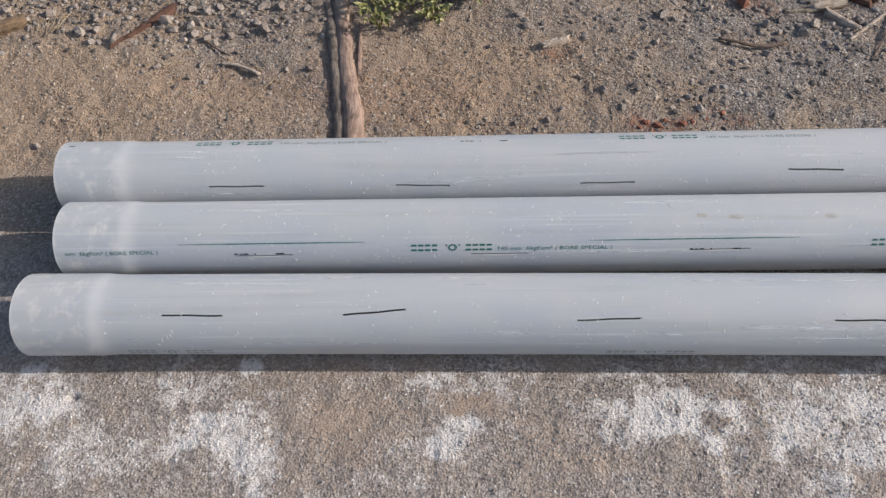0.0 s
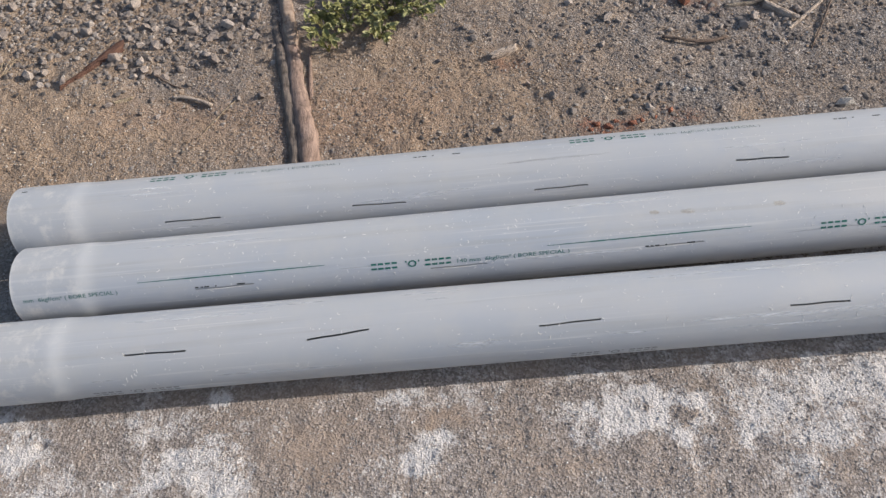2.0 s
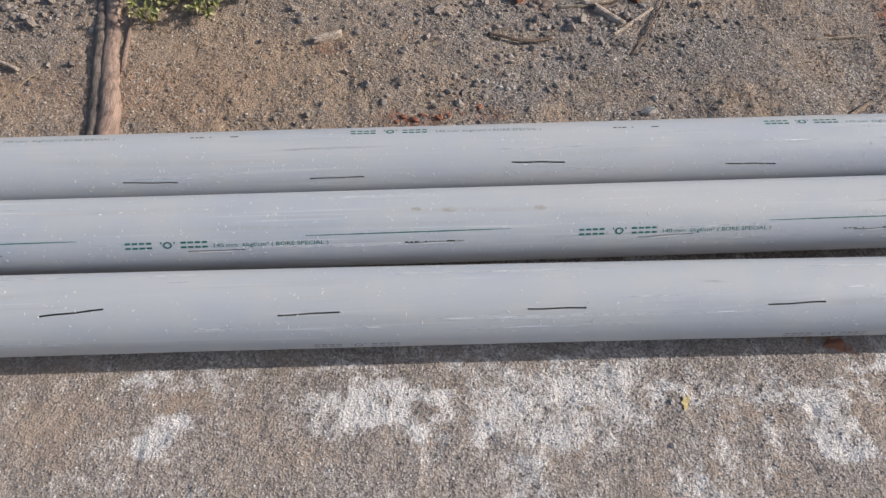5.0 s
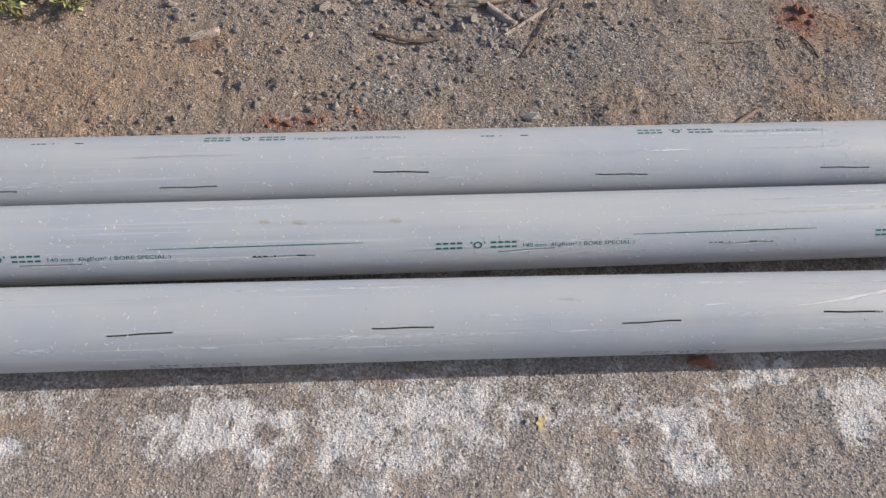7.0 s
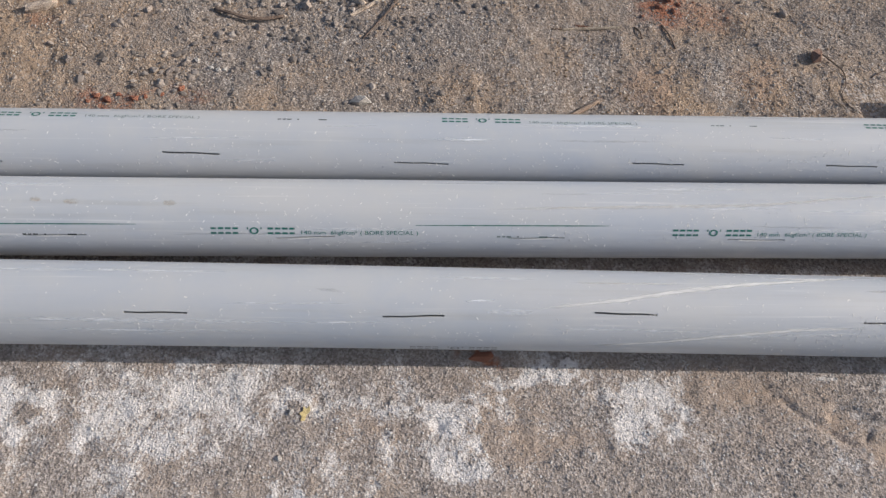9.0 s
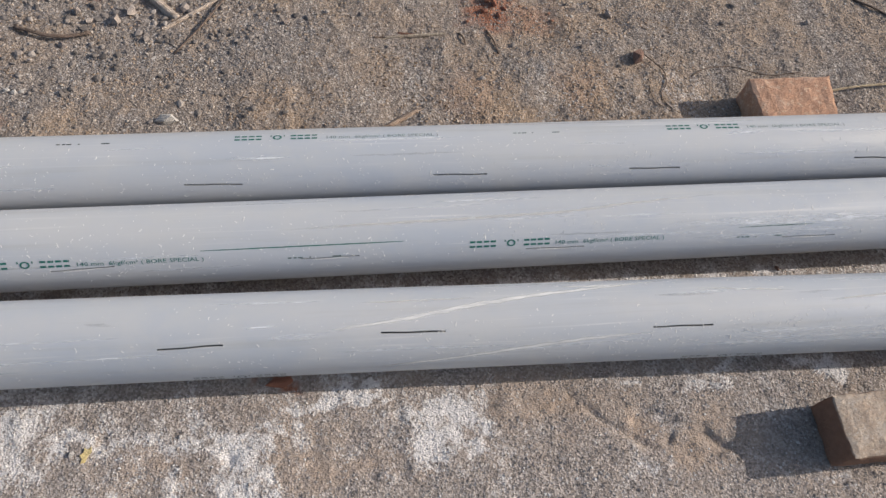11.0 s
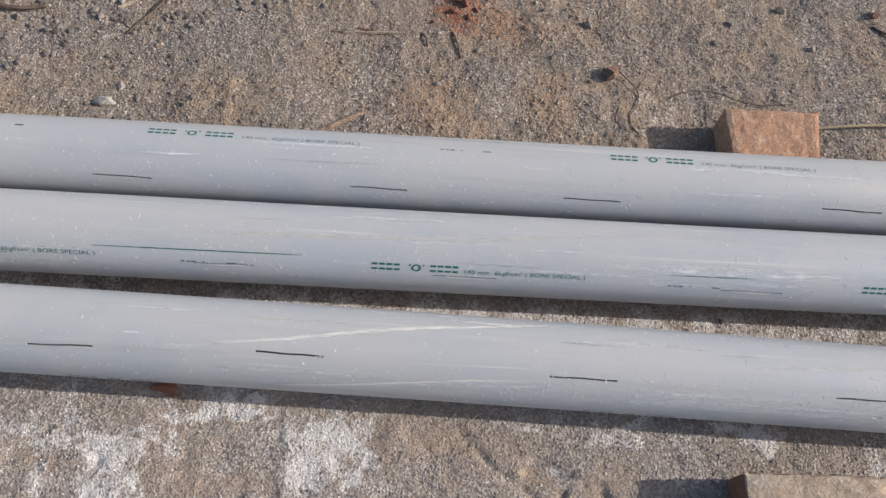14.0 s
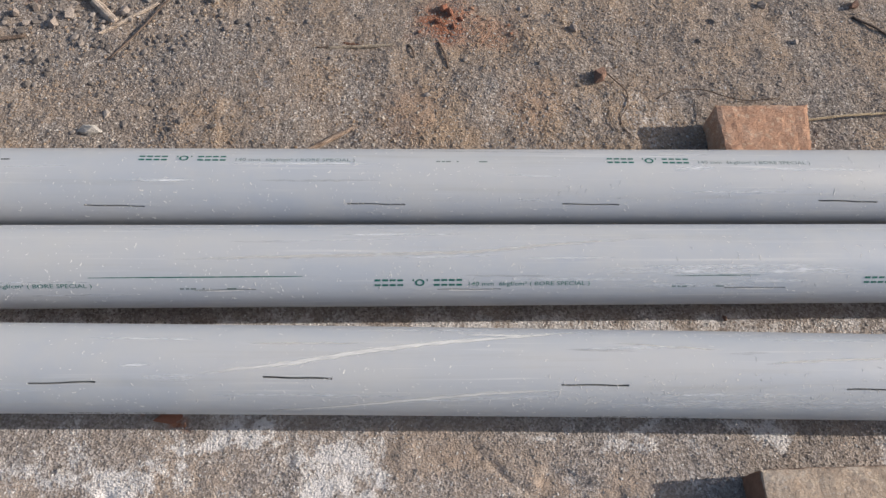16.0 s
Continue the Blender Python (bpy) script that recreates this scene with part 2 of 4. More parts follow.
M_GREYWOOD = wood_material("greyed_wood", (0.22, 0.18, 0.14), (0.47, 0.40, 0.32))
M_BROWNWOOD = wood_material("brown_wood", (0.10, 0.07, 0.045), (0.27, 0.19, 0.125))
M_TANWOOD = wood_material("tan_wood", (0.25, 0.17, 0.125), (0.43, 0.33, 0.26))
M_BARK = wood_material("dark_bark", (0.09, 0.067, 0.054), (0.21, 0.158, 0.128))
M_STRAW = wood_material("dry_reed", (0.30, 0.23, 0.15), (0.50, 0.41, 0.29))
M_BRICK = brick_material("orange_brick", (0.40, 0.225, 0.15), (0.51, 0.32, 0.225), 0.25)
M_BRICK_DUST_SHADE = brick_material("dusty_brick_shaded_sides", (0.36, 0.275, 0.21), (0.47, 0.385, 0.31), 0.7, (0.25, 0.15, 0.11))
M_LEAF = leaf_material()
M_STEM = plain_stone("weed_stem", (0.14, 0.13, 0.04), (0.27, 0.24, 0.09))
M_YELLOW = plain_stone("yellow_petal", (0.55, 0.42, 0.18), (0.74, 0.62, 0.34))


# ---- mesh helpers ----
def link(name, bm, material, smooth=False):
    me = bpy.data.meshes.new(name)
    bm.normal_update()
    bm.to_mesh(me)
    bm.free()
    me.materials.append(material)
    if smooth:
        me.polygons.foreach_set("use_smooth", [True] * len(me.polygons))
    return new(name, me)


def part(name, bm, material, parent, label="", smooth=False):
    ob = link(name, bm, material, smooth)
    ob.parent = parent
    if label:
        ob["label"] = label
    return ob


def array_mesh(name, verts, faces, material, smooth=False):
    """A mesh from numpy arrays; faces all have the same number of corners."""
    me = bpy.data.meshes.new(name)
    n, k = faces.shape
    me.vertices.add(len(verts))
    me.vertices.foreach_set("co", verts.astype(np.float32).ravel())
    me.loops.add(n * k)
    me.loops.foreach_set("vertex_index", faces.astype(np.int32).ravel())
    me.polygons.add(n)
    me.polygons.foreach_set("loop_start", np.arange(0, n * k, k, dtype=np.int32))
    me.polygons.foreach_set("use_smooth", np.full(n, smooth, dtype=bool))
    me.update(calc_edges=True)
    me.validate()
    me.materials.append(material)
    return me


def hashed(i, j, seed):
    h = (i.astype(np.int64) * 374761393 + j.astype(np.int64) * 668265263 + seed * 1442695041) & 0xFFFFFFFF
    h = ((h ^ (h >> 13)) * 1274126177) & 0xFFFFFFFF
    return ((h ^ (h >> 16)) & 0xFFFF) / 65535.0


def field(x, y, size, seed):
    """Smooth random field in 0..1 with features of that size in metres."""
    u, v = np.asarray(x) / size, np.asarray(y) / size
    i, j = np.floor(u), np.floor(v)
    a, b = u - i, v - j
    a, b = a * a * (3 - 2 * a), b * b * (3 - 2 * b)
    return ((hashed(i, j, seed) * (1 - a) + hashed(i + 1, j, seed) * a) * (1 - b)
            + (hashed(i, j + 1, seed) * (1 - a) + hashed(i + 1, j + 1, seed) * a) * b)


def step(v, lo, hi):
    s = np.clip((v - lo) / (hi - lo), 0, 1)
    return s * s * (3 - 2 * s)


def inner(x, y):
    """One in the stretch with loose grains, falling to nought beyond it."""
    return step(x, -1.9, -1.2) * (1 - step(x, 2.9, 3.5)) * step(y, 0.0, 0.3) * (1 - step(y, 1.85, 2.3))


def near_mask(x, y):
    """One on the old slab in front of the pipes, nought on the soil behind them."""
    beyond = 1 - step(x, -1.7, -1.1) * (1 - step(x, 3.0, 3.6))
    edge = 0.05 * (field(x, y, 0.12, 5) - 0.5) * inner(x, y) + 0.55 * (field(x, y, 0.9, 6) - 0.5) * beyond
    return 1 - step(y + edge, 0.80, 0.90 + 0.15 * beyond)


# small pits and scars in the slab: centre, half sizes, turn, depth
PITS = ((1.188, 0.466, 0.011, 0.010, 0.0, 0.006), (1.465, 0.515, 0.008, 0.010, 0.3, 0.006), (-0.596, 0.543, 0.012, 0.008, 0.0, 0.008),
        (1.86, 0.455, 0.045, 0.007, -0.6, 0.007), (1.80, 0.50, 0.030, 0.006, -0.8, 0.005), (2.02, 0.43, 0.035, 0.009, -0.5, 0.007),
        (0.62, 0.44, 0.015, 0.010, 0.5, 0.005), (0.99, 0.515, 0.010, 0.012, 0.0, 0.003), (0.93, 0.525, 0.012, 0.008, 0.4, 0.0025), (2.212, 0.753, 0.010, 0.012, 0.0, 0.006))


# shallow spalls, where the skin of the slab has come off: centre, half sizes, depth
SPALLS = ((1.895, 0.468, 0.052, 0.036, 0.006), (1.975, 0.440, 0.050, 0.036, 0.005), (1.735, 0.53, 0.06, 0.035, 0.003), (1.37, 0.43, 0.10, 0.03, 0.003))


# dusty hollow where the pipe sockets lie
def height(x, y):
    x, y = np.asarray(x, float), np.asarray(y, float)
    near = near_mask(x, y)
    soil = (0.011 * (field(x, y, 0.22, 1) - 0.5) + 0.006 * (field(x, y, 0.06, 2) - 0.5)
            + 0.0036 * (field(x, y, 0.026, 3) - 0.5) + 0.0026 * (field(x, y, 0.0115, 4) - 0.5) + 0.0016 * (field(x, y, 0.0068, 8) - 0.5))
    slab = (0.004 * (field(x, y, 0.2, 11) - 0.5) + 0.0034 * (field(x, y, 0.033, 12) - 0.5) + 0.0020 * (field(x, y, 0.0125, 13) - 0.5) + 0.0014 * (field(x, y, 0.0062, 14) - 0.5))
    h = (soil * (1 - near) + slab * near) * inner(x, y)
    for cx, cy, rx, ry, turn, depth in PITS:
        u = (x - cx) * math.cos(turn) + (y - cy) * math.sin(turn)
        v = (y - cy) * math.cos(turn) - (x - cx) * math.sin(turn)
        h = h - depth * np.exp(-((u / rx) ** 2 + (v / ry) ** 2))
    for cx, cy, rx, ry, depth in SPALLS:
        d = np.sqrt(((x - cx) / rx) ** 2 + ((y - cy) / ry) ** 2) + 0.7 * (field(x, y, 0.03, 15) - 0.5)
        h = h - depth * (1 - step(d, 0.72, 1.02))
    band = step(y, 0.54, 0.60) * (1 - step(y, 1.03, 1.09)) * (1 - step(x, 5.4, 5.6)) * step(x, -0.9, -0.75)
    h = h * (1 - band) + (np.minimum(h, 0) * 0.7 - 0.001) * band
    socket = step(x, -0.72, -0.68) * (1 - step(x, -0.56, -0.50)) * step(y, 0.56, 0.60) * (1 - step(y, 1.0, 1.06))
    h = h - 0.004 * socket
    reach = np.maximum(np.abs(x - 1) - 3, np.abs(y - 1) - 3)
    return h + 0.15 * step(reach, 0, 60) * (field(x, y, 9.0, 7) - 0.5)


def blobs(x, y, rows, warp=0.5, seed=20):
    """Ragged patches: rows of centre, half sizes and weight."""
    total = np.zeros_like(x)
    wx = x + 0.05 * warp * (field(x, y, 0.05, seed) - 0.5) + 0.03 * warp * (field(x, y, 0.017, seed + 1) - 0.5)
    wx = wx + 0.012 * warp * (field(x, y, 0.007, seed + 4) - 0.5)
    wy = y + 0.012 * warp * (field(x, y, 0.007, seed + 5) - 0.5) + 0.05 * warp * (field(x, y, 0.05, seed + 2) - 0.5) + 0.03 * warp * (field(x, y, 0.017, seed + 3) - 0.5)
    for cx, cy, rx, ry, w in rows:
        d = ((wx - cx) / rx) ** 2 + ((wy - cy) / ry) ** 2
        total = np.maximum(total, w * np.exp(-0.9 * d * np.sqrt(d)))
    return total


# patches of white lime: centre, half sizes, weight
LIME_WEST = [
    (-0.66, 0.53, 0.085, 0.055, 0.95), (-0.76, 0.57, 0.06, 0.03, 0.7), (-0.394, 0.571, 0.075, 0.024, 0.8), (-0.345, 0.474, 0.10, 0.030, 1.0), (-0.262, 0.430, 0.055, 0.04, 0.9),
    (-0.29, 0.520, 0.05, 0.03, 0.7), (0.006, 0.555, 0.036, 0.026, 0.9), (0.083, 0.559, 0.03, 0.018, 0.75), (0.15, 0.566, 0.06, 0.018, 0.75),
    (0.062, 0.470, 0.042, 0.028, 1.05), (0.183, 0.474, 0.02, 0.016, 0.75), (-0.53, 0.455, 0.09, 0.04, 0.7), (-0.272, 0.605, 0.009, 0.05, 0.9),
]
LIME_MID = [
    (0.435, 0.506, 0.125, 0.034, 1.15), (0.50, 0.512, 0.07, 0.03, 1.0), (0.40, 0.572, 0.07, 0.014, 0.6), (0.638, 0.471, 0.045, 0.028, 0.9), (0.682, 0.512, 0.075, 0.042, 0.85),
    (0.762, 0.455, 0.07, 0.035, 0.9), (0.798, 0.535, 0.075, 0.045, 0.92), (0.843, 0.560, 0.065, 0.028, 0.9), (0.835, 0.505, 0.06, 0.055, 0.85),
    (0.950, 0.497, 0.045, 0.026, 0.95), (1.025, 0.49, 0.02, 0.016, 0.6),
]
LIME_EAST = [
    (1.115, 0.509, 0.04, 0.018, 0.95), (1.170, 0.513, 0.045, 0.018, 0.8), (1.216, 0.500, 0.065, 0.018, 0.85), (1.392, 0.560, 0.048, 0.016, 1.15), (1.325, 0.550, 0.065, 0.013, 1.0),
    (1.213, 0.464, 0.03, 0.034, 1.0), (1.205, 0.417, 0.05, 0.03, 0.95), (1.565, 0.525, 0.055, 0.032, 1.15), (1.540, 0.475, 0.048, 0.032, 1.05),
    (1.515, 0.44, 0.03, 0.026, 0.8), (2.016, 0.536, 0.05, 0.024, 0.68), (1.871, 0.562, 0.025, 0.010, 0.8), (2.08, 0.575, 0.10, 0.012, 0.7), (2.235, 0.568, 0.07, 0.018, 1.0), (2.275, 0.540, 0.025, 0.025, 0.95),
]
# bare tan mortar, with hardly any grit
BARE = [
    (-0.118, 0.495, 0.10, 0.075, 0.8), (0.104, 0.516, 0.06, 0.026, 0.9), (1.735, 0.530, 0.07, 0.035, 1.0), (1.775, 0.500, 0.06, 0.03, 0.7), (1.633, 0.535, 0.04, 0.03, 0.7),
    (1.895, 0.470, 0.045, 0.032, 0.95), (1.985, 0.440, 0.05, 0.035, 0.95), (1.37, 0.435, 0.11, 0.03, 0.75), (1.07, 0.455, 0.05, 0.025, 0.6), (0.30, 0.42, 0.10, 0.03, 0.5),
]
LIME_BACK = [(1.3, 0.735, 1.6, 0.035, 0.74), (1.95, 1.19, 0.30, 0.14, 0.30), (2.14, 1.20, 0.07, 0.09, 0.45), (1.55, 1.25, 0.3, 0.12, 0.2), (2.35, 1.35, 0.4, 0.2, 0.16)]
RED = [
    (0.50, 1.148, 0.045, 0.022, 0.75), (0.57, 1.15, 0.03, 0.02, 0.6), (0.33, 1.385, 0.05, 0.018, 0.45), (1.74, 1.455, 0.055, 0.065, 1.0),
    (1.83, 1.43, 0.075, 0.045, 0.4), (1.278, 0.603, 0.026, 0.016, 1.4), (1.262, 0.616, 0.03, 0.018, 1.0), (0.81, 1.535, 0.05, 0.03, 0.35), (0.68, 1.17, 0.04, 0.02, 0.45),
    (1.92, 1.22, 0.05, 0.07, 0.16), (-0.45, 1.30, 0.2, 0.06, 0.10), (-0.1, 1.25, 0.25, 0.10, 0.16), (1.66, 1.2, 0.05, 0.06, 0.14),
]
SOIL = [
    (-0.85, 1.70, 0.6, 0.16, 0.8), (-0.95, 1.25, 0.55, 0.24, 1.1), (-0.85, 1.52, 0.4, 0.14, 0.9), (-0.50, 1.24, 0.35, 0.14, 0.75), (0.12, 1.29, 0.42, 0.20, 0.98), (-0.1, 1.46, 0.3, 0.12, 0.7), (0.30, 1.40, 0.25, 0.12, 0.6),
    (0.95, 1.20, 0.12, 0.05, 0.35), (1.72, 1.17, 0.10, 0.07, 0.8), (1.92, 1.22, 0.07, 0.09, 0.9), (1.25, 1.2, 0.12, 0.06, 0.6), (1.47, 1.30, 0.06, 0.05, 0.6), (2.05, 1.12, 0.07, 0.04, 0.6), (0.52, 1.33, 0.06, 0.06, 0.5),
    (2.47, 1.40, 0.05, 0.12, 0.6), (1.95, 1.42, 0.15, 0.06, 0.6), (2.2, 1.47, 0.12, 0.05, 0.5),
]


def spaced(lo, hi, pitch, limit):
    core = np.arange(lo, hi + pitch / 2, pitch)
    out, d = [], pitch
    while sum(out) < limit:
        d *= 1.22
        out.append(d)
    grow = np.cumsum(out)
    return np.concatenate([lo - grow[::-1], core, hi + grow])


def lime_at(x, y):
    """How limed the ground is, by the listed patches and a ragged cover over the slab."""
    near, loose = near_mask(x, y), inner(x, y)
    patches = [(cx, cy, 1.28 * rx, 1.18 * ry, w) for cx, cy, rx, ry, w in LIME_WEST + LIME_MID + LIME_EAST]
    lime = 0.93 * blobs(x, y, patches, 1.1)
    lime = np.maximum(lime, blobs(x, y, LIME_BACK, 0.7, 60))
    cover = 0.22 + 0.6 * (field(x, y, 1.3, 36) - 0.5) * (1 - loose)
    cover = cover + loose * (0.55 * (field(x, y, 0.085, 31) - 0.44) + 0.34 * (field(x, y, 0.03, 35) - 0.5) - 0.10 * step(x, 1.6, 1.75) + 0.12 * step(x, 0.5, 0.7) * (1 - step(x, 0.9, 1.2)))
    lime = np.maximum(lime, near * cover) + near * loose * (0.34 * (field(x, y, 0.022, 38) - 0.5) + 0.22 * (field(x, y, 0.009, 39) - 0.5))
    return np.clip(lime, 0, 1) * (1 - 0.75 * bare_at(x, y))


def soil_at(x, y):
    """How much fine earth covers the gravel: the listed patches, and smaller ones between them."""
    loose = inner(x, y)
    ragged = 0.75 * (field(x, y, 0.14, 33) - 0.46) + 0.55 * (field(x, y, 0.055, 41) - 0.5)
    soil = np.maximum(blobs(x, y, SOIL, 1.6, 40), 0.30 - 0.10 * step(x, 0.5, 0.8) * (1 - step(x, 1.3, 1.6)) + ragged * loose + 0.9 * (field(x, y, 1.7, 37) - 0.5) * (1 - loose))
    return np.clip(soil, 0, 1)


def bare_at(x, y):
    return np.clip(blobs(x, y, BARE, 1.1, 90), 0, 1)


def build_ground():
    xs = spaced(-1.35, 3.05, 0.0046, 400)
    rows = [np.arange(0.25, 0.36, 0.009), np.arange(0.36, 0.60, 0.0034), np.arange(0.60, 1.05, 0.0075), np.arange(1.05, 1.60, 0.0043), np.arange(1.60, 1.90, 0.006)]
    ys = np.concatenate(rows)
    grow = np.cumsum(0.009 * 1.22 ** np.arange(1, 47))
    ys = np.concatenate([ys[0] - grow[::-1], ys, ys[-1] + grow])
    gx, gy = np.meshgrid(xs, ys)
    x, y = gx.ravel(), gy.ravel()
    verts = np.stack([x, y, height(x, y)], 1)
    nx, ny = len(xs), len(ys)
    i = (np.arange(ny - 1)[:, None] * nx + np.arange(nx - 1)[None, :]).ravel()
    faces = np.stack([i, i + 1, i + nx + 1, i + nx], 1)
    me = array_mesh("ground", verts, faces, M_GROUND, True)
    near = near_mask(x, y)
    soil = soil_at(x, y) * (1 - near)
    red = blobs(x, y, RED, 1.0, 50)
    for key, val in (("near", near), ("lime", lime_at(x, y)), ("soil", soil), ("red", red), ("bare", bare_at(x, y))):
        me.attributes.new(key, "FLOAT", "POINT").data.foreach_set("value", np.clip(val, 0, 1).astype(np.float32))
    return tagged(new("ground", me), "dusty ground of brown soil, gravel and lime-splashed old concrete", "ground", kind="structure")


build_ground()


# ---- loose gravel ----
def ico(sub):
    bm = bmesh.new()
    bmesh.ops.create_icosphere(bm, subdivisions=sub, radius=1.0)
    v = np.array([p.co[:] for p in bm.verts])
    f = np.array([[p.index for p in q.verts] for q in bm.faces])
    bm.free()
    return v, f


ICO1 = ico(1)
OCTA = (np.array([(1, 0, 0), (-1, 0, 0), (0, 1, 0), (0, -1, 0), (0, 0, 1), (0, 0, -1)], float),
        np.array([(0, 2, 4), (2, 1, 4), (1, 3, 4), (3, 0, 4), (2, 0, 5), (1, 2, 5), (3, 1, 5), (0, 3, 5)]))
rng = np.random.default_rng(7)


def turns(n):
    q = rng.normal(size=(n, 4))
    q /= np.linalg.norm(q, axis=1)[:, None]
    w, x, y, z = q.T
    return np.stack([1 - 2 * (y * y + z * z), 2 * (x * y - z * w), 2 * (x * z + y * w), 2 * (x * y + z * w), 1 - 2 * (x * x + z * z),
                     2 * (y * z - x * w), 2 * (x * z - y * w), 2 * (y * z + x * w), 1 - 2 * (x * x + y * y)], 1).reshape(n, 3, 3)


def scatter_stones(name, count, box, weight, lo, hi, material, sink, label, category, power=2.6, shape=ICO1):
    """Many small angular stones as one mesh of kind stuff."""
    x0, x1, y0, y1 = box
    x, y = rng.uniform(x0, x1, count * 4), rng.uniform(y0, y1, count * 4)
    keep = rng.random(count * 4) < weight(x, y)
    keep &= rng.random(count * 4) < np.minimum(np.minimum(x - x0, x1 - x), y1 - y) / 0.18
    x, y = x[keep][:count], y[keep][:count]
    n = len(x)
    size = lo + (hi - lo) * rng.random(n) ** power
    tv, tf = shape
    v = tv[None] * (1 + rng.uniform(-0.32, 0.32, (n, len(tv), 1)))
    v = v * rng.uniform(0.55, 1.25, (n, 1, 3))
    v = np.einsum("nij,nkj->nki", turns(n), v)
    v[:, :, 2] *= 0.5
    v *= size[:, None, None] * 0.5
    v += np.stack([x, y, height(x, y) + size * sink], 1)[:, None]
    f = tf[None] + (np.arange(n) * len(tv))[:, None, None]
    me = array_mesh(name, v.reshape(-1, 3), f.reshape(-1, 3), material)
    return tagged(new(name, me), label, category, kind="stuff")


def clear_of_pipes(x, y):
    return (y > 1.062) | (y < 0.575)


def w_back(x, y):
    lumps = field(x, y, 0.09, 71) * 0.6 + field(x, y, 0.03, 72) * 0.4
    grey = np.clip(1.15 - 0.85 * soil_at(x, y), 0.2, 1)
    return clear_of_pipes(x, y) * np.clip(lumps * 1.5 - 0.25, 0.08, 1) * grey


def w_soil(x, y):
    return clear_of_pipes(x, y) * np.clip(0.25 + blobs(x, y, SOIL, 1.6, 40), 0, 1) * np.clip(field(x, y, 0.05, 73) * 1.6 - 0.2, 0.1, 1)


def on_slab(x, y):
    return (y < 0.575) | ((y > 0.70) & (y < 0.77) & (x > 0.3))


def w_slab(x, y):
    return on_slab(x, y) * np.clip(0.25 + field(x, y, 0.05, 74), 0, 1) * np.clip(1.1 - lime_at(x, y), 0.1, 1) * (1 - 0.7 * bare_at(x, y))


def w_lime(x, y):
    return on_slab(x, y) * np.clip(1.5 * lime_at(x, y) - 0.30, 0.08, 1) * np.clip(0.15 + 1.5 * field(x, y, 0.018, 75), 0, 1)


def w_pale(x, y):
    return clear_of_pipes(x, y) * np.clip(0.12 + 1.6 * blobs(x, y, LIME_BACK, 0.7, 60), 0, 1) * np.clip(0.2 + field(x, y, 0.04, 76), 0, 1)


def w_red(x, y):
    return clear_of_pipes(x, y) * np.clip(blobs(x, y, RED, 1.0, 50) * 1.3 - 0.2, 0, 1)


def w_heap(x, y):
    return np.clip(blobs(x, y, [(-1.0, 1.72, 0.6, 0.18, 1.0), (-0.85, 1.57, 0.4, 0.12, 0.8), (-0.5, 1.62, 0.25, 0.16, 1), (-0.5, 1.49, 0.2, 0.06, 0.8), (0.17, 1.15, 0.10, 0.05, 0.22), (0.88, 1.48, 0.42, 0.17, 0.26), (0.62, 1.2, 0.16, 0.07, 0.26), (0.85, 1.28, 0.25, 0.08, 0.16), (1.13, 1.17, 0.07, 0.04, 0.22)], 1.5, 80), 0, 1)


scatter_stones("gravel", 76000, (-1.4, 3.05, 1.06, 1.80), w_back, 0.0022, 0.0070, M_GRAVEL, 0.06, "loose grey-brown gravel and sand grains on the soil", "gravel", 2.4, OCTA)
scatter_stones("pale_grit", 7000, (-1.2, 2.9, 1.06, 1.75), w_pale, 0.0022, 0.0062, M_PALEGRIT, 0.14, "pale grey stone grit strewn over the soil", "grit", 2.2, OCTA)
scatter_stones("soil_crumbs", 38000, (-1.4, 2.3, 1.06, 1.85), w_soil, 0.0026, 0.0088, M_CRUMB, 0.09, "loose brown soil crumbs on dry earth", "soil", 2.8, OCTA)
scatter_stones("coarse_gravel", 8200, (-1.9, 1.5, 1.07, 2.2), w_heap, 0.005, 0.019, M_CHIPS, 0.12, "coarse crushed grey stone chips lying on soil", "gravel", 1.7)
scatter_stones("stone_chips", 420, (-1.2, 2.85, 1.09, 1.75), lambda x, y: clear_of_pipes(x, y) * (0.16 + 0.6 * (x < 1.3)), 0.006, 0.0130, M_CHIPS, 0.12, "small grey stone chips scattered on the soil", "stone chips", 1.6)
scatter_stones("slab_grit", 27000, (-1.1, 2.8, 0.30, 0.96), w_slab, 0.0018, 0.0056, M_GRIT, 0.12, "fine grey-brown grit stuck on old concrete", "grit", 2.2, OCTA)
scatter_stones("lime_crumbs", 19000, (-1.1, 2.8, 0.30, 0.96), w_lime, 0.0020, 0.0060, M_LIME, 0.10, "white lime crumbs crusted on old concrete", "lime", 2.0, OCTA)
scatter_stones("brick_crumbs", 1100, (0.2, 2.0, 1.06, 1.6), w_red, 0.002, 0.012, M_REDCRUMB, 0.2, "crushed red brick crumbs on the soil", "brick rubble", 2.2)


# ---- pipes ----
RADIUS, WALL = 0.070, 0.0042


class PipeLine:
    def __init__(self, a, b, c, start, ring):
        self.a, self.b, self.c, self.start, self.ring = a, b, c, start, ring

    def y(self, x):
        x = np.clip(x, -2, 2.6)
        return self.a + self.b * x + self.c * x * x

    def radius(self, x):
        return RADIUS + 0.0020 * (1 - step(x, self.ring - 0.015, self.ring + 0.03)) + 0.0003 * np.exp(-((x - self.ring + 0.004) / 0.009) ** 2)

    def point(self, x, th, lift=0.0):
        r = self.radius(x) + lift
        return np.stack(np.broadcast_arrays(x, self.y(x) - r * np.sin(th), RADIUS + r * np.cos(th)), -1)


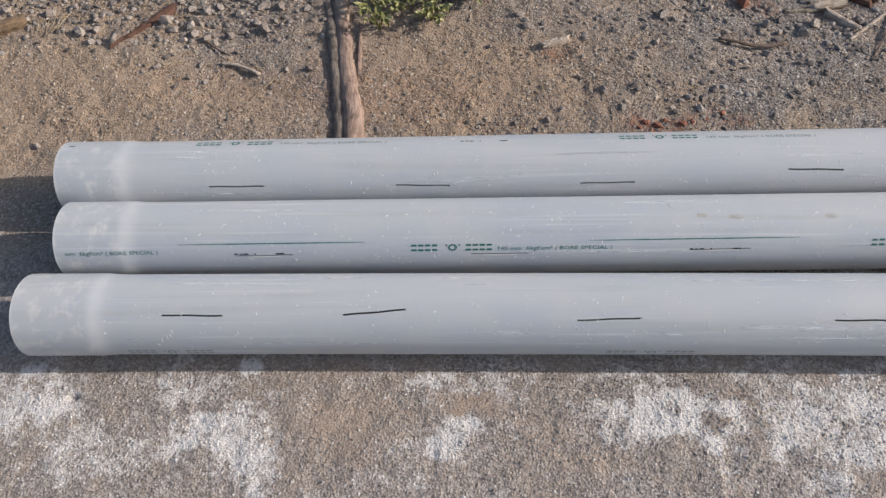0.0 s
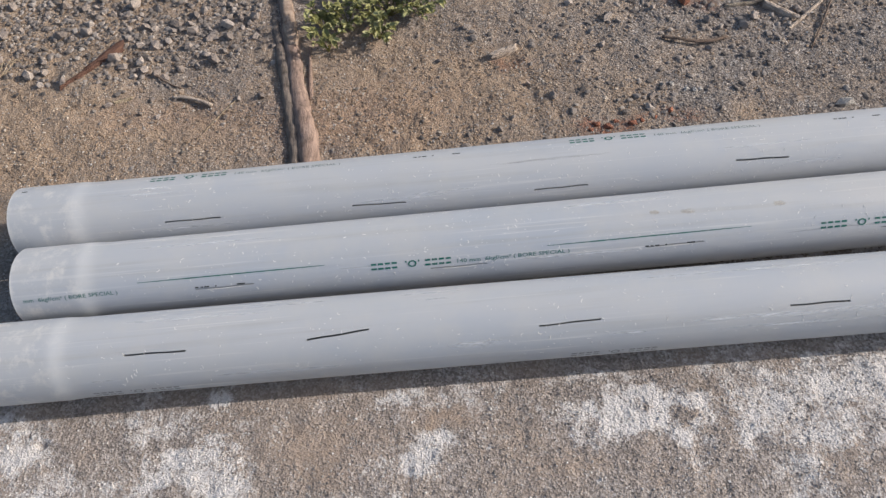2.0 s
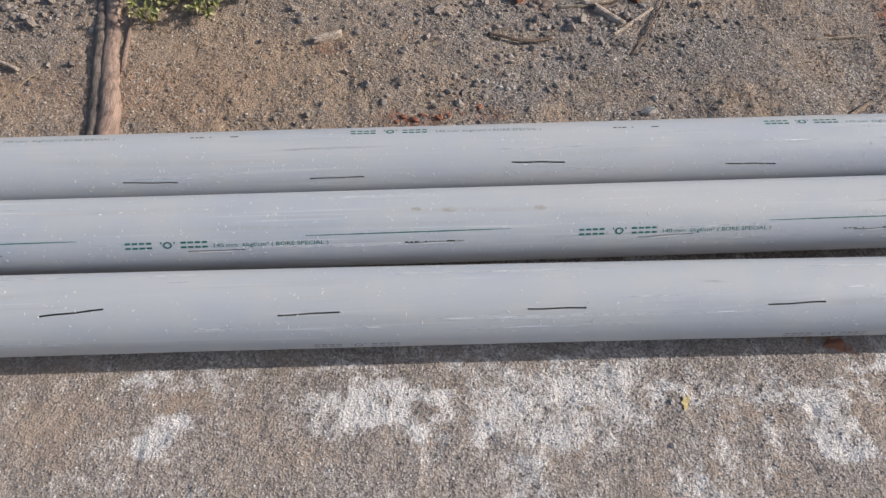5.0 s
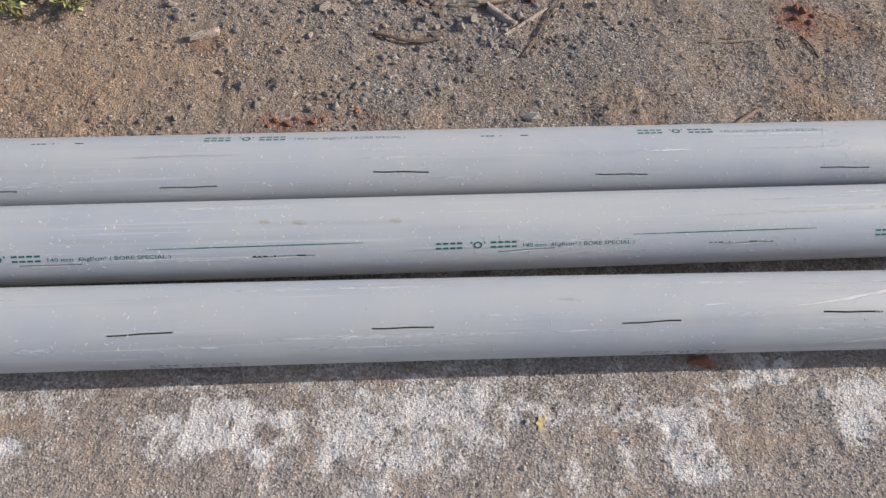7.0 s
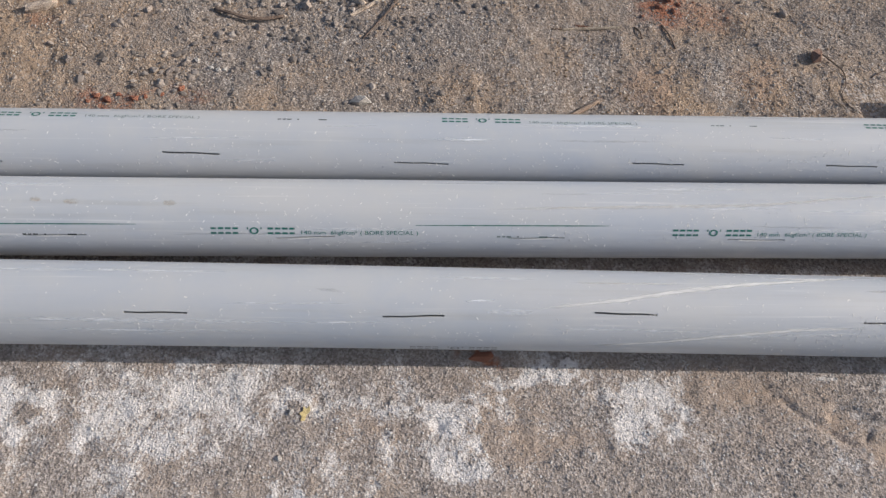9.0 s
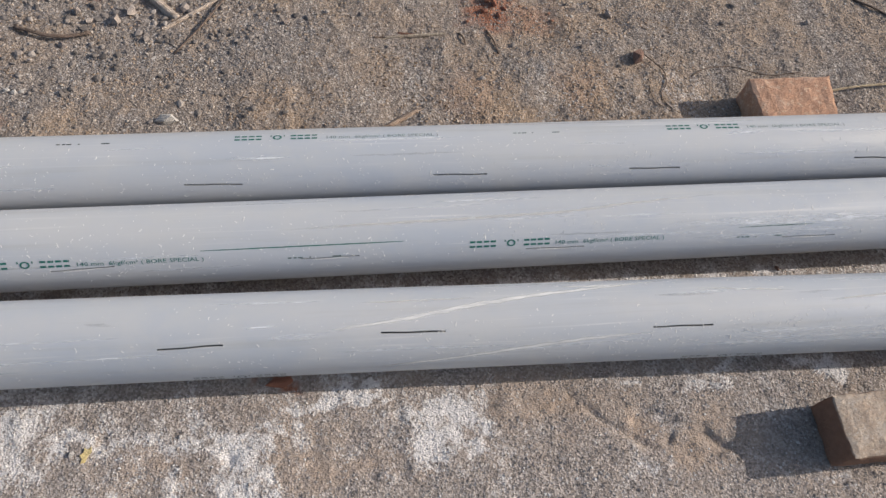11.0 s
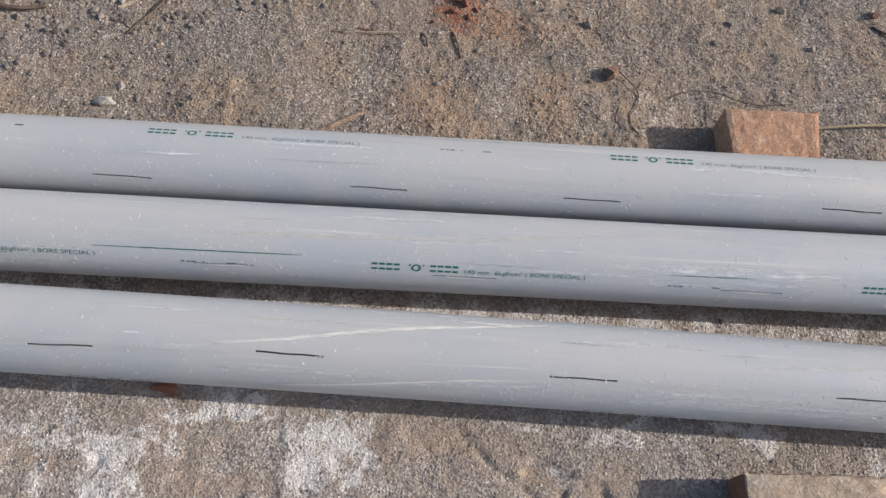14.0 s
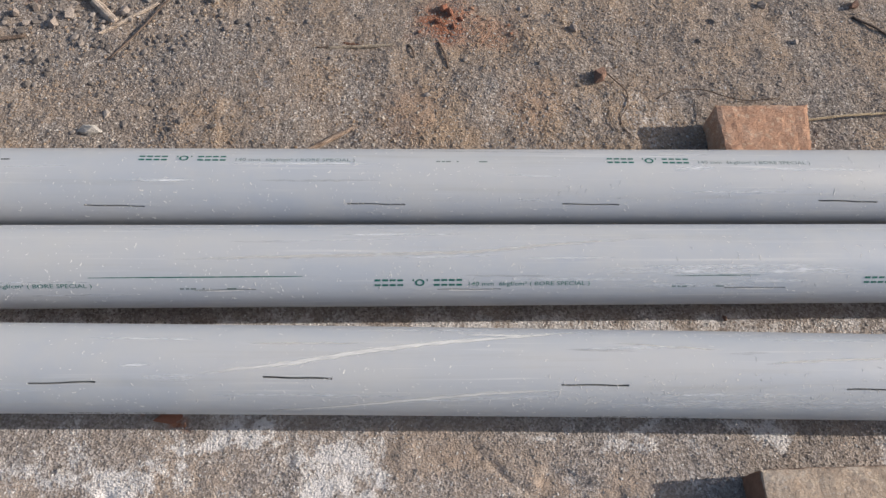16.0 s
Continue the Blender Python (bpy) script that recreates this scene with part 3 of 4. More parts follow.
LINES = {
    "front": PipeLine(0.6655, -0.0075, -0.0034, -0.665, -0.530),
    "middle": PipeLine(0.8245, 0.0022, 0.0005, -0.638, -0.514),
    "back": PipeLine(0.9735, 0.0065, 0.0, -0.680, -0.555),
}
# slots: start, end, angle at start, angle at end
SLOTS = {
    "front": [(-0.411, -0.308, 0.49, 0.508), (-0.108, -0.004, 0.495, 0.367), (0.276, 0.378, 0.621, 0.567), (0.689, 0.788, 0.61, 0.60),
              (1.097, 1.196, 0.629, 0.575), (1.440, 1.543, 0.450, 0.468), (1.888, 1.992, 0.555, 0.55), (2.331, 2.434, 0.575, 0.565)],
    "middle": [(-0.315, -0.211, 1.035, 1.018), (0.105, 0.206, 1.048, 1.045), (0.490, 0.593, 1.0, 0.985), (0.910, 1.011, 1.053, 0.985),
               (1.312, 1.411, 1.022, 0.997), (1.703, 1.808, 1.028, 1.036), (2.184, 2.289, 1.031, 1.043)],
    "back": [(-0.389, -0.283, 0.95, 0.961), (-0.034, 0.068, 0.991, 1.033), (0.312, 0.414, 1.031, 1.025), (0.695, 0.796, 0.741, 0.78),
             (1.110, 1.210, 0.965, 1.0), (1.551, 1.651, 0.935, 0.969), (1.925, 2.026, 0.96, 0.98), (2.385, 2.494, 0.871, 0.922)],
}
SLOT_WIDTH = {"front": 0.0028, "middle": 0.0020, "back": 0.0029}
PIPE_LABEL = {
    "front": "grey PVC pipe with sawn slots and scuffs lying on concrete",
    "middle": "grey PVC pipe with green print line, lying between two pipes",
    "back": "grey PVC pipe with slots, print along its top, beside soil",
}


def build_pipe(key):
    line, slots = LINES[key], SLOTS[key]
    end = line.start + 6.0
    us = set(np.round(np.arange(line.start + 0.25, 2.9, 0.035), 4)) | set(np.round(np.arange(2.9, end, 0.25), 4)) | {end}
    us |= set(np.round(np.linspace(line.start, line.start + 0.25, 40), 4)) | {round(line.start + 0.0015, 4), round(line.start + 0.003, 4)}
    us = np.array(sorted(us))
    cuts = []
    for s in slots:
        us = us[(us < s[0] - 0.004) | (us > s[1] + 0.004)]
        cuts += list(np.linspace(s[0], s[1], 9))
    us = np.array(sorted(set(us) | set(cuts)))
    v0 = float(np.mean([s[2] for s in slots]))
    half = SLOT_WIDTH[key] / 2 / RADIUS
    ring = np.linspace(v0 + half, v0 + 2 * math.pi - half, 85)
    vs = np.concatenate([[v0 - half], ring[:-1]])
    px = [p for s in slots for p in (s[0], s[1])]
    pv = [p for s in slots for p in (s[2], s[3])]
    dv = np.interp(us, px, pv) - v0
    dv = dv + 0.006 * np.sin(us * 90)
    away = np.abs((vs - v0 + math.pi) % (2 * math.pi) - math.pi)
    fall = np.exp(-(np.maximum(away - 0.06, 0) / 0.5) ** 2)
    nu, nv = len(us), len(vs)
    th = vs[None, :] + dv[:, None] * fall[None, :]
    x = np.repeat(us[:, None], nv, 1)
    outer = line.point(x, th)
    inner = line.point(x, th, -WALL)
    mid = 0.5 * (us[1:] + us[:-1])
    open_u = np.zeros(nu - 1, bool)
    for s in slots:
        open_u |= (mid > s[0]) & (mid < s[1])
    kept = np.ones((nu - 1, nv), bool)
    kept[open_u, 0] = False
    vid = np.arange(nu * nv).reshape(nu, nv)
    n = nu * nv
    faces = []
    for i in range(nu - 1):
        for j in range(nv):
            j2 = (j + 1) % nv
            a, b, c, d = vid[i, j], vid[i + 1, j], vid[i + 1, j2], vid[i, j2]
            if kept[i, j]:
                faces.append((a, b, c, d))
                faces.append((a + n, d + n, c + n, b + n))
                if i == 0 or not kept[i - 1, j]:
                    faces.append((a, d, d + n, a + n))
                if i == nu - 2 or not kept[i + 1, j]:
                    faces.append((b, b + n, c + n, c))
                if not kept[i, j - 1]:
                    faces.append((a, a + n, b + n, b))
                if not kept[i, j2]:
                    faces.append((d, c, c + n, d + n))
    verts = np.concatenate([outer.reshape(-1, 3), inner.reshape(-1, 3)])
    me = array_mesh("pipe", verts, np.array(faces), M_PIPE, True)
    bell = np.tile((1 - step(x, line.ring - 0.02, line.ring + 0.03)).ravel(), 2)
    band = np.tile(np.exp(-((x - line.ring - 0.002) / 0.014) ** 2).ravel(), 2)
    rim = np.tile((1 - step(x, line.start + 0.001, line.start + 0.004)).ravel(), 2)
    for name, val in (("bell", bell), ("ring", band), ("rim", rim)):
        me.attributes.new(name, "FLOAT", "POINT").data.foreach_set("value", val.astype(np.float32))
    body = new("body", me)
    body.data.set_sharp_from_angle(angle=radians(40))
    root = new("pipe")
    root.location = (line.start, float(line.y(line.start)), 0)
    body.parent = root
    body.matrix_parent_inverse = Matrix.Translation(root.location).inverted()
    return tagged(root, PIPE_LABEL[key], "pipe", "grey pipes in a row")


PIPES = {key: build_pipe(key) for key in LINES}


def on_pipe(name, bm, material, key, label=""):
    """A part that lies on a pipe, given in world places."""
    ob = part(name, bm, material, PIPES[key], label)
    ob.matrix_parent_inverse = Matrix.Translation(PIPES[key].location).inverted()
    return ob


def wrap(bm, key, x0, angle, lift=0.0005):
    """Bend a flat mesh (u along the pipe, v upwards) round the pipe; angle(x) is that of v = 0."""
    line = LINES[key]
    for v in bm.verts:
        x = x0 + v.co.x
        v.co = Vector(line.point(np.float64(x), np.float64(angle(x) - v.co.y / RADIUS), lift).tolist())
    return bm


def sliced(bm, height_v, step_v=0.0035):
    """Cut a flat mesh into bands, so that it follows the round of the pipe."""
    k = step_v
    while k < height_v:
        geom = bm.verts[:] + bm.edges[:] + bm.faces[:]
        bmesh.ops.bisect_plane(bm, geom=geom, plane_co=(0, k, 0), plane_no=(0, 1, 0))
        k += step_v
    return bm


def flat_bars(rows):
    bm = bmesh.new()
    for u0, v0, u1, v1 in rows:
        bm.faces.new([bm.verts.new((u, v, 0)) for u, v in ((u0, v0), (u1, v0), (u1, v1), (u0, v1))])
    return bm


def brand_mark(key, x0, angle, w, h, material, label):
    """The maker's mark as plain shapes: a small ring, and under it as parts two ticks and two rows of four double bars."""
    unit = w / 12.0
    bm = bmesh.new()
    rings = [[bm.verts.new((unit * 6.1 + r * unit * math.cos(a), h / 2 + r * h * 0.77 * math.sin(a), 0)) for a in [k * math.pi / 8 for k in range(16)]] for r in (0.65, 0.40)]
    for k in range(16):
        bm.faces.new((rings[0][k], rings[0][(k + 1) % 16], rings[1][(k + 1) % 16], rings[1][k]))
    mark = on_pipe("brand_mark", wrap(sliced(bm, h), key, x0, angle), material, key, label)
    rows = [(u * unit, h * 0.7, (u + 0.18) * unit, h) for u in (5.1, 7.0)]
    for start in (0.0, 8.0):
        for i in range(4):
            u = (start + i * 1.02) * unit
            rows += [(u, h * 0.02, u + unit * 0.78, h * 0.30), (u, h * 0.70, u + unit * 0.78, h * 0.98)]
    for row in rows:
        part("bar", wrap(flat_bars([row]), key, x0, angle), material, mark)


def letters(text, width, cap):
    cu = bpy.data.curves.new("print", "FONT")
    cu.body, cu.size, cu.resolution_u = text, 1.0, 2
    ob = new("print", cu)
    bpy.context.view_layer.update()
    me = bpy.data.meshes.new_from_object(ob.evaluated_get(bpy.context.evaluated_depsgraph_get()))
    bm = bmesh.new()
    bm.from_mesh(me)
    bpy.data.objects.remove(ob)
    bpy.data.curves.remove(cu)
    bpy.data.meshes.remove(me)
    lo, hi = min(v.co.x for v in bm.verts), max(v.co.x for v in bm.verts)
    for v in bm.verts:
        v.co.x = (v.co.x - lo) * width / (hi - lo)
        v.co.y = v.co.y * cap / 0.72
    return sliced(bm, cap)


MARKS = (0.0, 0.801, 1.602, 2.422)
PRINT_SMALL = "140 mm  6kgf/cm\u00b2 ( BORE SPECIAL )"


def mid_angle(x):
    return 0.952 - 0.012 * x


def back_angle(x):
    return -0.29 + 0.085 * x


def front_angle(x):
    return 1.70


DASHES = ((0.0, 0.006), (0.009, 0.005), (0.016, 0.008), (0.034, 0.003), (0.071, 0.014))


def dashes(key, x0, angle, material):
    for u, w in DASHES:
        on_pipe("printed_dash", wrap(flat_bars([(0, 0, w * 1.05, 0.0026)]), key, x0 + u * 1.05, angle), material, key)


for k in range(4):
    brand_mark("middle", MARKS[k], mid_angle, 0.144, 0.0125, M_GREEN, "green printed maker's mark bars")
    on_pipe("print", wrap(letters(PRINT_SMALL, 0.200, 0.0074), "middle", MARKS[k] + 0.153, mid_angle), M_GREEN, "middle", "small green printed size text")
    dashes("middle", 0.803 * k - 0.315, lambda x: 0.995, M_BLACK if k < 2 else M_FAINT)
on_pipe("print", wrap(letters("mm  6kgf/cm\u00b2 ( BORE SPECIAL )", 0.166, 0.0074), "middle", -0.618, mid_angle), M_GREEN, "middle", "small green printed size text")
for k in range(5):
    x0 = -0.418 + 0.808 * k
    if k < 4:
        brand_mark("back", x0, back_angle, 0.148, 0.0125, M_GREEN, "green printed maker's mark bars")
        on_pipe("print", wrap(letters(PRINT_SMALL, 0.203, 0.0072), "back", x0 + 0.163, back_angle), M_FAINT, "back", "small faded green printed text")
        dashes("back", x0 + 0.507, back_angle, M_BLACK if k < 2 else M_FAINT)
    x1 = -0.481 + 0.811 * k
    if k < 4:
        brand_mark("front", x1, front_angle, 0.147, 0.0125, M_GREY_INK, "faded grey-green maker's mark bars")
on_pipe("printed_dash", wrap(flat_bars([(0, 0, 0.011, 0.0025)]), "back", -0.664, back_angle), M_BLACK, "back")


def strip(key, knots, width, lift=0.0006, wobble=0.0, seed=1):
    """A thin tapered band along knots (x, angle) on a pipe, softer towards its edges."""
    line = LINES[key]
    kx, ka = [k[0] for k in knots], [k[1] for k in knots]
    n = max(8, int((kx[-1] - kx[0]) / 0.012))
    bm = bmesh.new()
    soft = bm.verts.layers.float.new("soft")
    r = random.Random(seed)
    rows = []
    for i in range(n + 1):
        f = i / n
        x = kx[0] + (kx[-1] - kx[0]) * f
        a = float(np.interp(x, kx, ka)) + wobble * (r.random() - 0.5)
        w = width * (0.25 + 0.75 * math.sin(math.pi * min(max(f, 0.02), 0.98)) ** 0.6) * (0.75 + 0.5 * r.random()) / RADIUS
        row = []
        for s, k in ((-0.5, 0.0), (-0.2, 1.0), (0.2, 1.0), (0.5, 0.0)):
            v = bm.verts.new(line.point(np.float64(x), np.float64(a + s * w), lift).tolist())
            v[soft] = k * min(1.0, 6 * f, 6 * (1 - f))
            row.append(v)
        rows.append(row)
    for p, q in zip(rows, rows[1:]):
        for k in range(3):
            bm.faces.new((p[k], q[k], q[k + 1], p[k + 1]))
    return bm


# thin printed guide line on the middle pipe
for x0, x1, a in ((-0.414, -0.082, 0.705), (0.314, 0.677, 0.712), (1.15, 1.487, 0.685), (2.095, 2.24, 0.70)):
    bm = strip("middle", [(x0, a + 0.008), (x1, a - 0.008)], 0.0019, 0.0005)
    on_pipe("guide_line", bm, M_GREEN if x0 < 2 else M_FAINT, "middle", "thin green printed line")
# whitish burr along the fine cuts of the middle pipe
for i, s in enumerate(SLOTS["middle"]):
    bm = strip("middle", [(s[0] + 0.02, s[2] + 0.028), (s[1] - 0.02, s[3] + 0.028)], 0.0022, 0.0006, 0.004, i)
    on_pipe("burr", bm, M_BURR, "middle", "white plastic burr beside a slot")
# scuffs
FRONT_SCUFFS = [
    ([(1.33, 0.42), (1.408, 0.273), (1.497, 0.109), (1.588, -0.12), (1.696, -0.353), (1.835, -0.60), (1.96, -0.90)], 0.0095, "M"),
    ([(1.404, -0.30), (1.50, -0.317), (1.60, -0.33)], 0.005, "F"),
    ([(1.36, 0.86), (1.516, 0.838), (1.66, 0.871)], 0.006, "W"),
    ([(1.43, 1.36), (1.50, 1.265), (1.588, 1.105), (1.664, 0.947), (1.78, 0.76), (1.90, 0.68)], 0.0075, "M"),
    ([(1.56, -0.81), (1.68, -0.83), (1.80, -0.84)], 0.008, "W"),
    ([(1.92, -0.24), (2.00, -0.30), (2.09, -0.35)], 0.006, "W"),
    ([(1.97, -0.43), (2.06, -0.35), (2.15, -0.267)], 0.005, "F"),
    ([(2.20, 0.06), (2.306, -0.07), (2.43, -0.13)], 0.006, "F"),
    ([(1.65, 0.985), (1.78, 0.90), (1.90, 0.80)], 0.005, "W"),
    ([(1.262, 0.495), (1.345, 0.46)], 0.013, "W"),
    ([(1.74, -0.64), (1.86, -0.633)], 0.007, "M"),
    ([(1.95, 1.02), (2.15, 1.06), (2.38, 1.02)], 0.010, "W"),
    ([(2.02, 0.90), (2.2, 0.93), (2.45, 0.88)], 0.007, "W"),
    ([(0.50, 0.78), (0.70, 0.80), (0.95, 0.80)], 0.010, "W"),
    ([(0.55, 1.05), (0.75, 1.06), (0.90, 1.02)], 0.006, "W"),
    ([(0.43, -0.42), (0.6, -0.45), (0.85, -0.45)], 0.006, "W"),
    ([(0.12, 0.93), (0.22, 0.92)], 0.012, "W"),
]
OTHER_SCUFFS = [
    ("middle", [(1.27, 0.28), (1.395, 0.237), (1.593, 0.186), (1.767, 0.121), (1.888, -0.053), (2.08, -0.27)], 0.008, "F"),
    ("middle", [(1.96, 0.55), (2.199, 0.577), (2.43, 0.60)], 0.017, "W"), ("middle", [(2.04, 0.47), (2.22, 0.49), (2.36, 0.48)], 0.008, "W"),
    ("middle", [(2.0, 0.955), (2.12, 0.95), (2.24, 0.951)], 0.010, "W"),
    ("middle", [(2.19, 0.81), (2.32, 0.85)], 0.010, "W"),
    ("middle", [(0.35, -0.35), (0.55, -0.36)], 0.007, "W"),
    ("back", [(2.12, 0.065), (2.20, 0.01)], 0.010, "W"),
    ("back", [(1.18, 0.35), (1.3, 0.36)], 0.006, "W"),
    ("back", [(0.80, 0.93), (0.9, 0.94)], 0.006, "W"),
    ("back", [(1.60, -0.665), (1.80, -0.61), (1.97, -0.555)], 0.005, "D"),
]
SCUFFS = [("front", *row) for row in FRONT_SCUFFS] + OTHER_SCUFFS
for i, (key, knots, w, kind) in enumerate(SCUFFS):
    on_pipe("scuff", strip(key, knots, w, 0.0004, 0.02, 40 + i), {"M": M_SCUFF, "F": M_SCUFF_FAINT, "W": M_SCUFF2, "D": M_GRIME}[kind], key, "dull grey rub mark" if kind == "D" else "pale chalky scuff mark")


STREAKS = random.Random(77)
for key in LINES:
    for i in range(16):
        x0 = STREAKS.uniform(-0.5, 2.5)
        ln = STREAKS.uniform(0.04, 0.26)
        a0 = STREAKS.uniform(-0.7, 1.25)
        w = STREAKS.uniform(0.0025, 0.0065)
        dark = STREAKS.random() < 0.3
        on_pipe("scuff", strip(key, [(x0, a0), (x0 + ln, a0 + STREAKS.uniform(-0.05, 0.05))], w, 0.00035, 0.02, i), M_GRIME if dark else M_SCUFF2, key, "dull grey rub mark" if dark else "pale chalky scuff mark")
for x0, ln, a0 in ((0.555, 0.03, 0.16), (0.72, 0.025, 0.18), (0.50, 0.02, 0.12)):
    on_pipe("stain", strip("middle", [(x0, a0), (x0 + ln, a0)], 0.012, 0.00035, 0.01, 9), M_OCHRE, "middle", "ochre mud stain")


def shavings(key, count, seed):
    """Curled white slivers left by sawing, lying on a pipe."""
    r = random.Random(seed)
    line = LINES[key]
    bm = bmesh.new()
    for _ in range(count):
        s = r.choice(SLOTS[key])
        x = -0.62 + 3.37 * r.random() ** 0.62 if r.random() < 0.6 else r.gauss(0.5 * (s[0] + s[1]), 0.08)
        a = r.gauss(0.35, 0.55) if r.random() < 0.65 else r.gauss(1.0, 0.25)
        if key == "front" and r.random() < 0.3:
            x, a = r.gauss(2.15, 0.28), r.gauss(0.85, 0.3)
        if key != "back" and r.random() < 0.2:
            a = r.gauss(-0.78, 0.12)
        if x < line.start + 0.01 or x > 2.9:
            continue
        if not -1.0 < a < 1.45:
            continue
        ln = r.uniform(0.0010, 0.0042) * (2.4 if r.random() < 0.06 else 1.0)
        w = r.uniform(0.0006, 0.0014)
        if r.random() < 0.14:
            ln, w = r.uniform(0.004, 0.007), r.uniform(0.0012, 0.0021)
        d = r.uniform(0, math.pi)
        bend = r.uniform(-1.2, 1.2)
        pts = []
        for k in range(4):
            f = k / 3 - 0.5
            an = d + bend * f
            pts.append((x + f * ln * math.cos(an), a + f * ln * math.sin(an) / RADIUS, 0.0003))
        ring = []
        for px, pa, lift in pts:
            c, s2 = math.cos(d + 1.57) * w / 2, math.sin(d + 1.57) * w / 2 / RADIUS
            lo = Vector(line.point(np.float64(px - c), np.float64(pa - s2), lift - 0.0002).tolist())
            hi = Vector(line.point(np.float64(px + c), np.float64(pa + s2), lift - 0.0002).tolist())
            top = Vector(line.point(np.float64(px), np.float64(pa), lift + 0.00012).tolist())
            ring.append([bm.verts.new(p) for p in (lo, top, hi)])
        for p, q in zip(ring, ring[1:]):
            for k in range(2):
                bm.faces.new((p[k], q[k], q[k + 1], p[k + 1]))
    ob = link("plastic_shavings", bm, M_BURR)
    return tagged(ob, "tiny white plastic saw shavings lying on a grey pipe", "shavings", kind="stuff")


shavings("front", 1400, 1)
shavings("middle", 1550, 2)
shavings("back", 1100, 3)


# ---- bricks ----
def brick(size, at, turn, material, label, seed, taper=0.0):
    lx, ly, lz = size
    bm = bmesh.new()
    bmesh.ops.create_cube(bm, size=1.0)
    bmesh.ops.subdivide_edges(bm, edges=bm.edges[:], cuts=17, use_grid_fill=True)
    off = Vector((seed * 3.1, seed * 1.7, 0))
    for v in bm.verts:
        u = v.co.copy()
        p = Vector((u.x * lx, u.y * ly, u.z * lz))
        # worn arrises
        gaps = sorted((h / 2 - abs(c), k) for k, (h, c) in enumerate(zip((lx, ly, lz), p)))
        chip_at = 0.005 + 0.006 * max(0.0, noise.noise((p + off) * 28))
        if gaps[1][0] < chip_at:
            for gap, k in gaps[:2]:
                p[k] -= math.copysign(0.38 * (chip_at - gaps[1][0]), p[k])
        p += 0.0022 * noise.noise_vector((p + off) * 45) + 0.0012 * noise.noise_vector((p + off) * 130)
        if p.x > 0:
            p.x *= 1 - taper * (0.5 - u.y)
        p.z = max(p.z, -lz / 2)
        v.co = p + Vector((0, 0, lz / 2))
    ob = link("brick", bm, material)
    ob.matrix_world = pose(*at, 0, 0, turn)
    return tagged(ob, label, "brick", "bricks holding the pipes")


brick((0.192, 0.120, 0.070), (2.360, 1.123, -0.001), 1.0, M_BRICK, "orange clay brick with worn edges wedged against the pipe", 1, 0.25)
brick((0.225, 0.108, 0.075), (2.309, 0.432, -0.002), 1.0, M_BRICK_DUST_SHADE, "red clay brick with pale dusty top and shade-darkened sides on the concrete", 2)


# ---- wood, sticks and roots ----
def tube(points, radii, sides=8, flat=1.0, rough=0.0, seed=1, per=4):
    """A tapered round bar along smooth points; flat squeezes it in height."""
    pts = [Vector(p) for p in points]
    path, rad = [], []
    n = len(pts)
    for i in range(n - 1):
        p0, p1, p2, p3 = pts[max(i - 1, 0)], pts[i], pts[i + 1], pts[min(i + 2, n - 1)]
        for k in range(per):
            f = k / per
            path.append(0.5 * (2 * p1 + (p2 - p0) * f + (2 * p0 - 5 * p1 + 4 * p2 - p3) * f * f + (3 * p1 - p0 - 3 * p2 + p3) * f ** 3))
            rad.append(radii[i] * (1 - f) + radii[i + 1] * f)
    path.append(pts[-1])
    rad.append(radii[-1])
    bm = bmesh.new()
    rings = []
    for i, p in enumerate(path):
        d = (path[min(i + 1, len(path) - 1)] - path[max(i - 1, 0)]).normalized()
        up = Vector((0, 0, 1)) if abs(d.z) < 0.9 else Vector((1, 0, 0))
        side = d.cross(up).normalized()
        up = side.cross(d)
        ring = []
        for k in range(sides):
            a = 2 * math.pi * k / sides
            q = rad[i] * (1 + rough * noise.noise(Vector((i * 0.35 + seed * 9, math.cos(a) * 1.6, math.sin(a) * 1.6))))
            ring.append(bm.verts.new(p + side * math.cos(a) * q + up * math.sin(a) * q * flat))
        rings.append(ring)
    for p, q in zip(rings, rings[1:]):
        for k in range(sides):
            bm.faces.new((p[k], p[(k + 1) % sides], q[(k + 1) % sides], q[k]))
    bm.faces.new(rings[0][::-1])
    bm.faces.new(rings[-1])
    bmesh.ops.recalc_face_normals(bm, faces=bm.faces[:])
    return bm


def hz(x, y):
    return float(height(np.float64(x), np.float64(y)))


def ground_path(knots, lift):
    return [(x, y, hz(x, y) + lift + e) for x, y, e in knots]


def stick(name, knots, r0, r1, material, label, category="stick", sides=7, flat=0.8, rough=0.25, seed=1):
    pts = ground_path(knots, max(r0, r1) * 0.6)
    n = len(pts)
    radii = [r0 + (r1 - r0) * i / (n - 1) for i in range(n)]
    return tagged(link(name, tube(pts, radii, sides, flat, rough, seed), material, True), label, category)


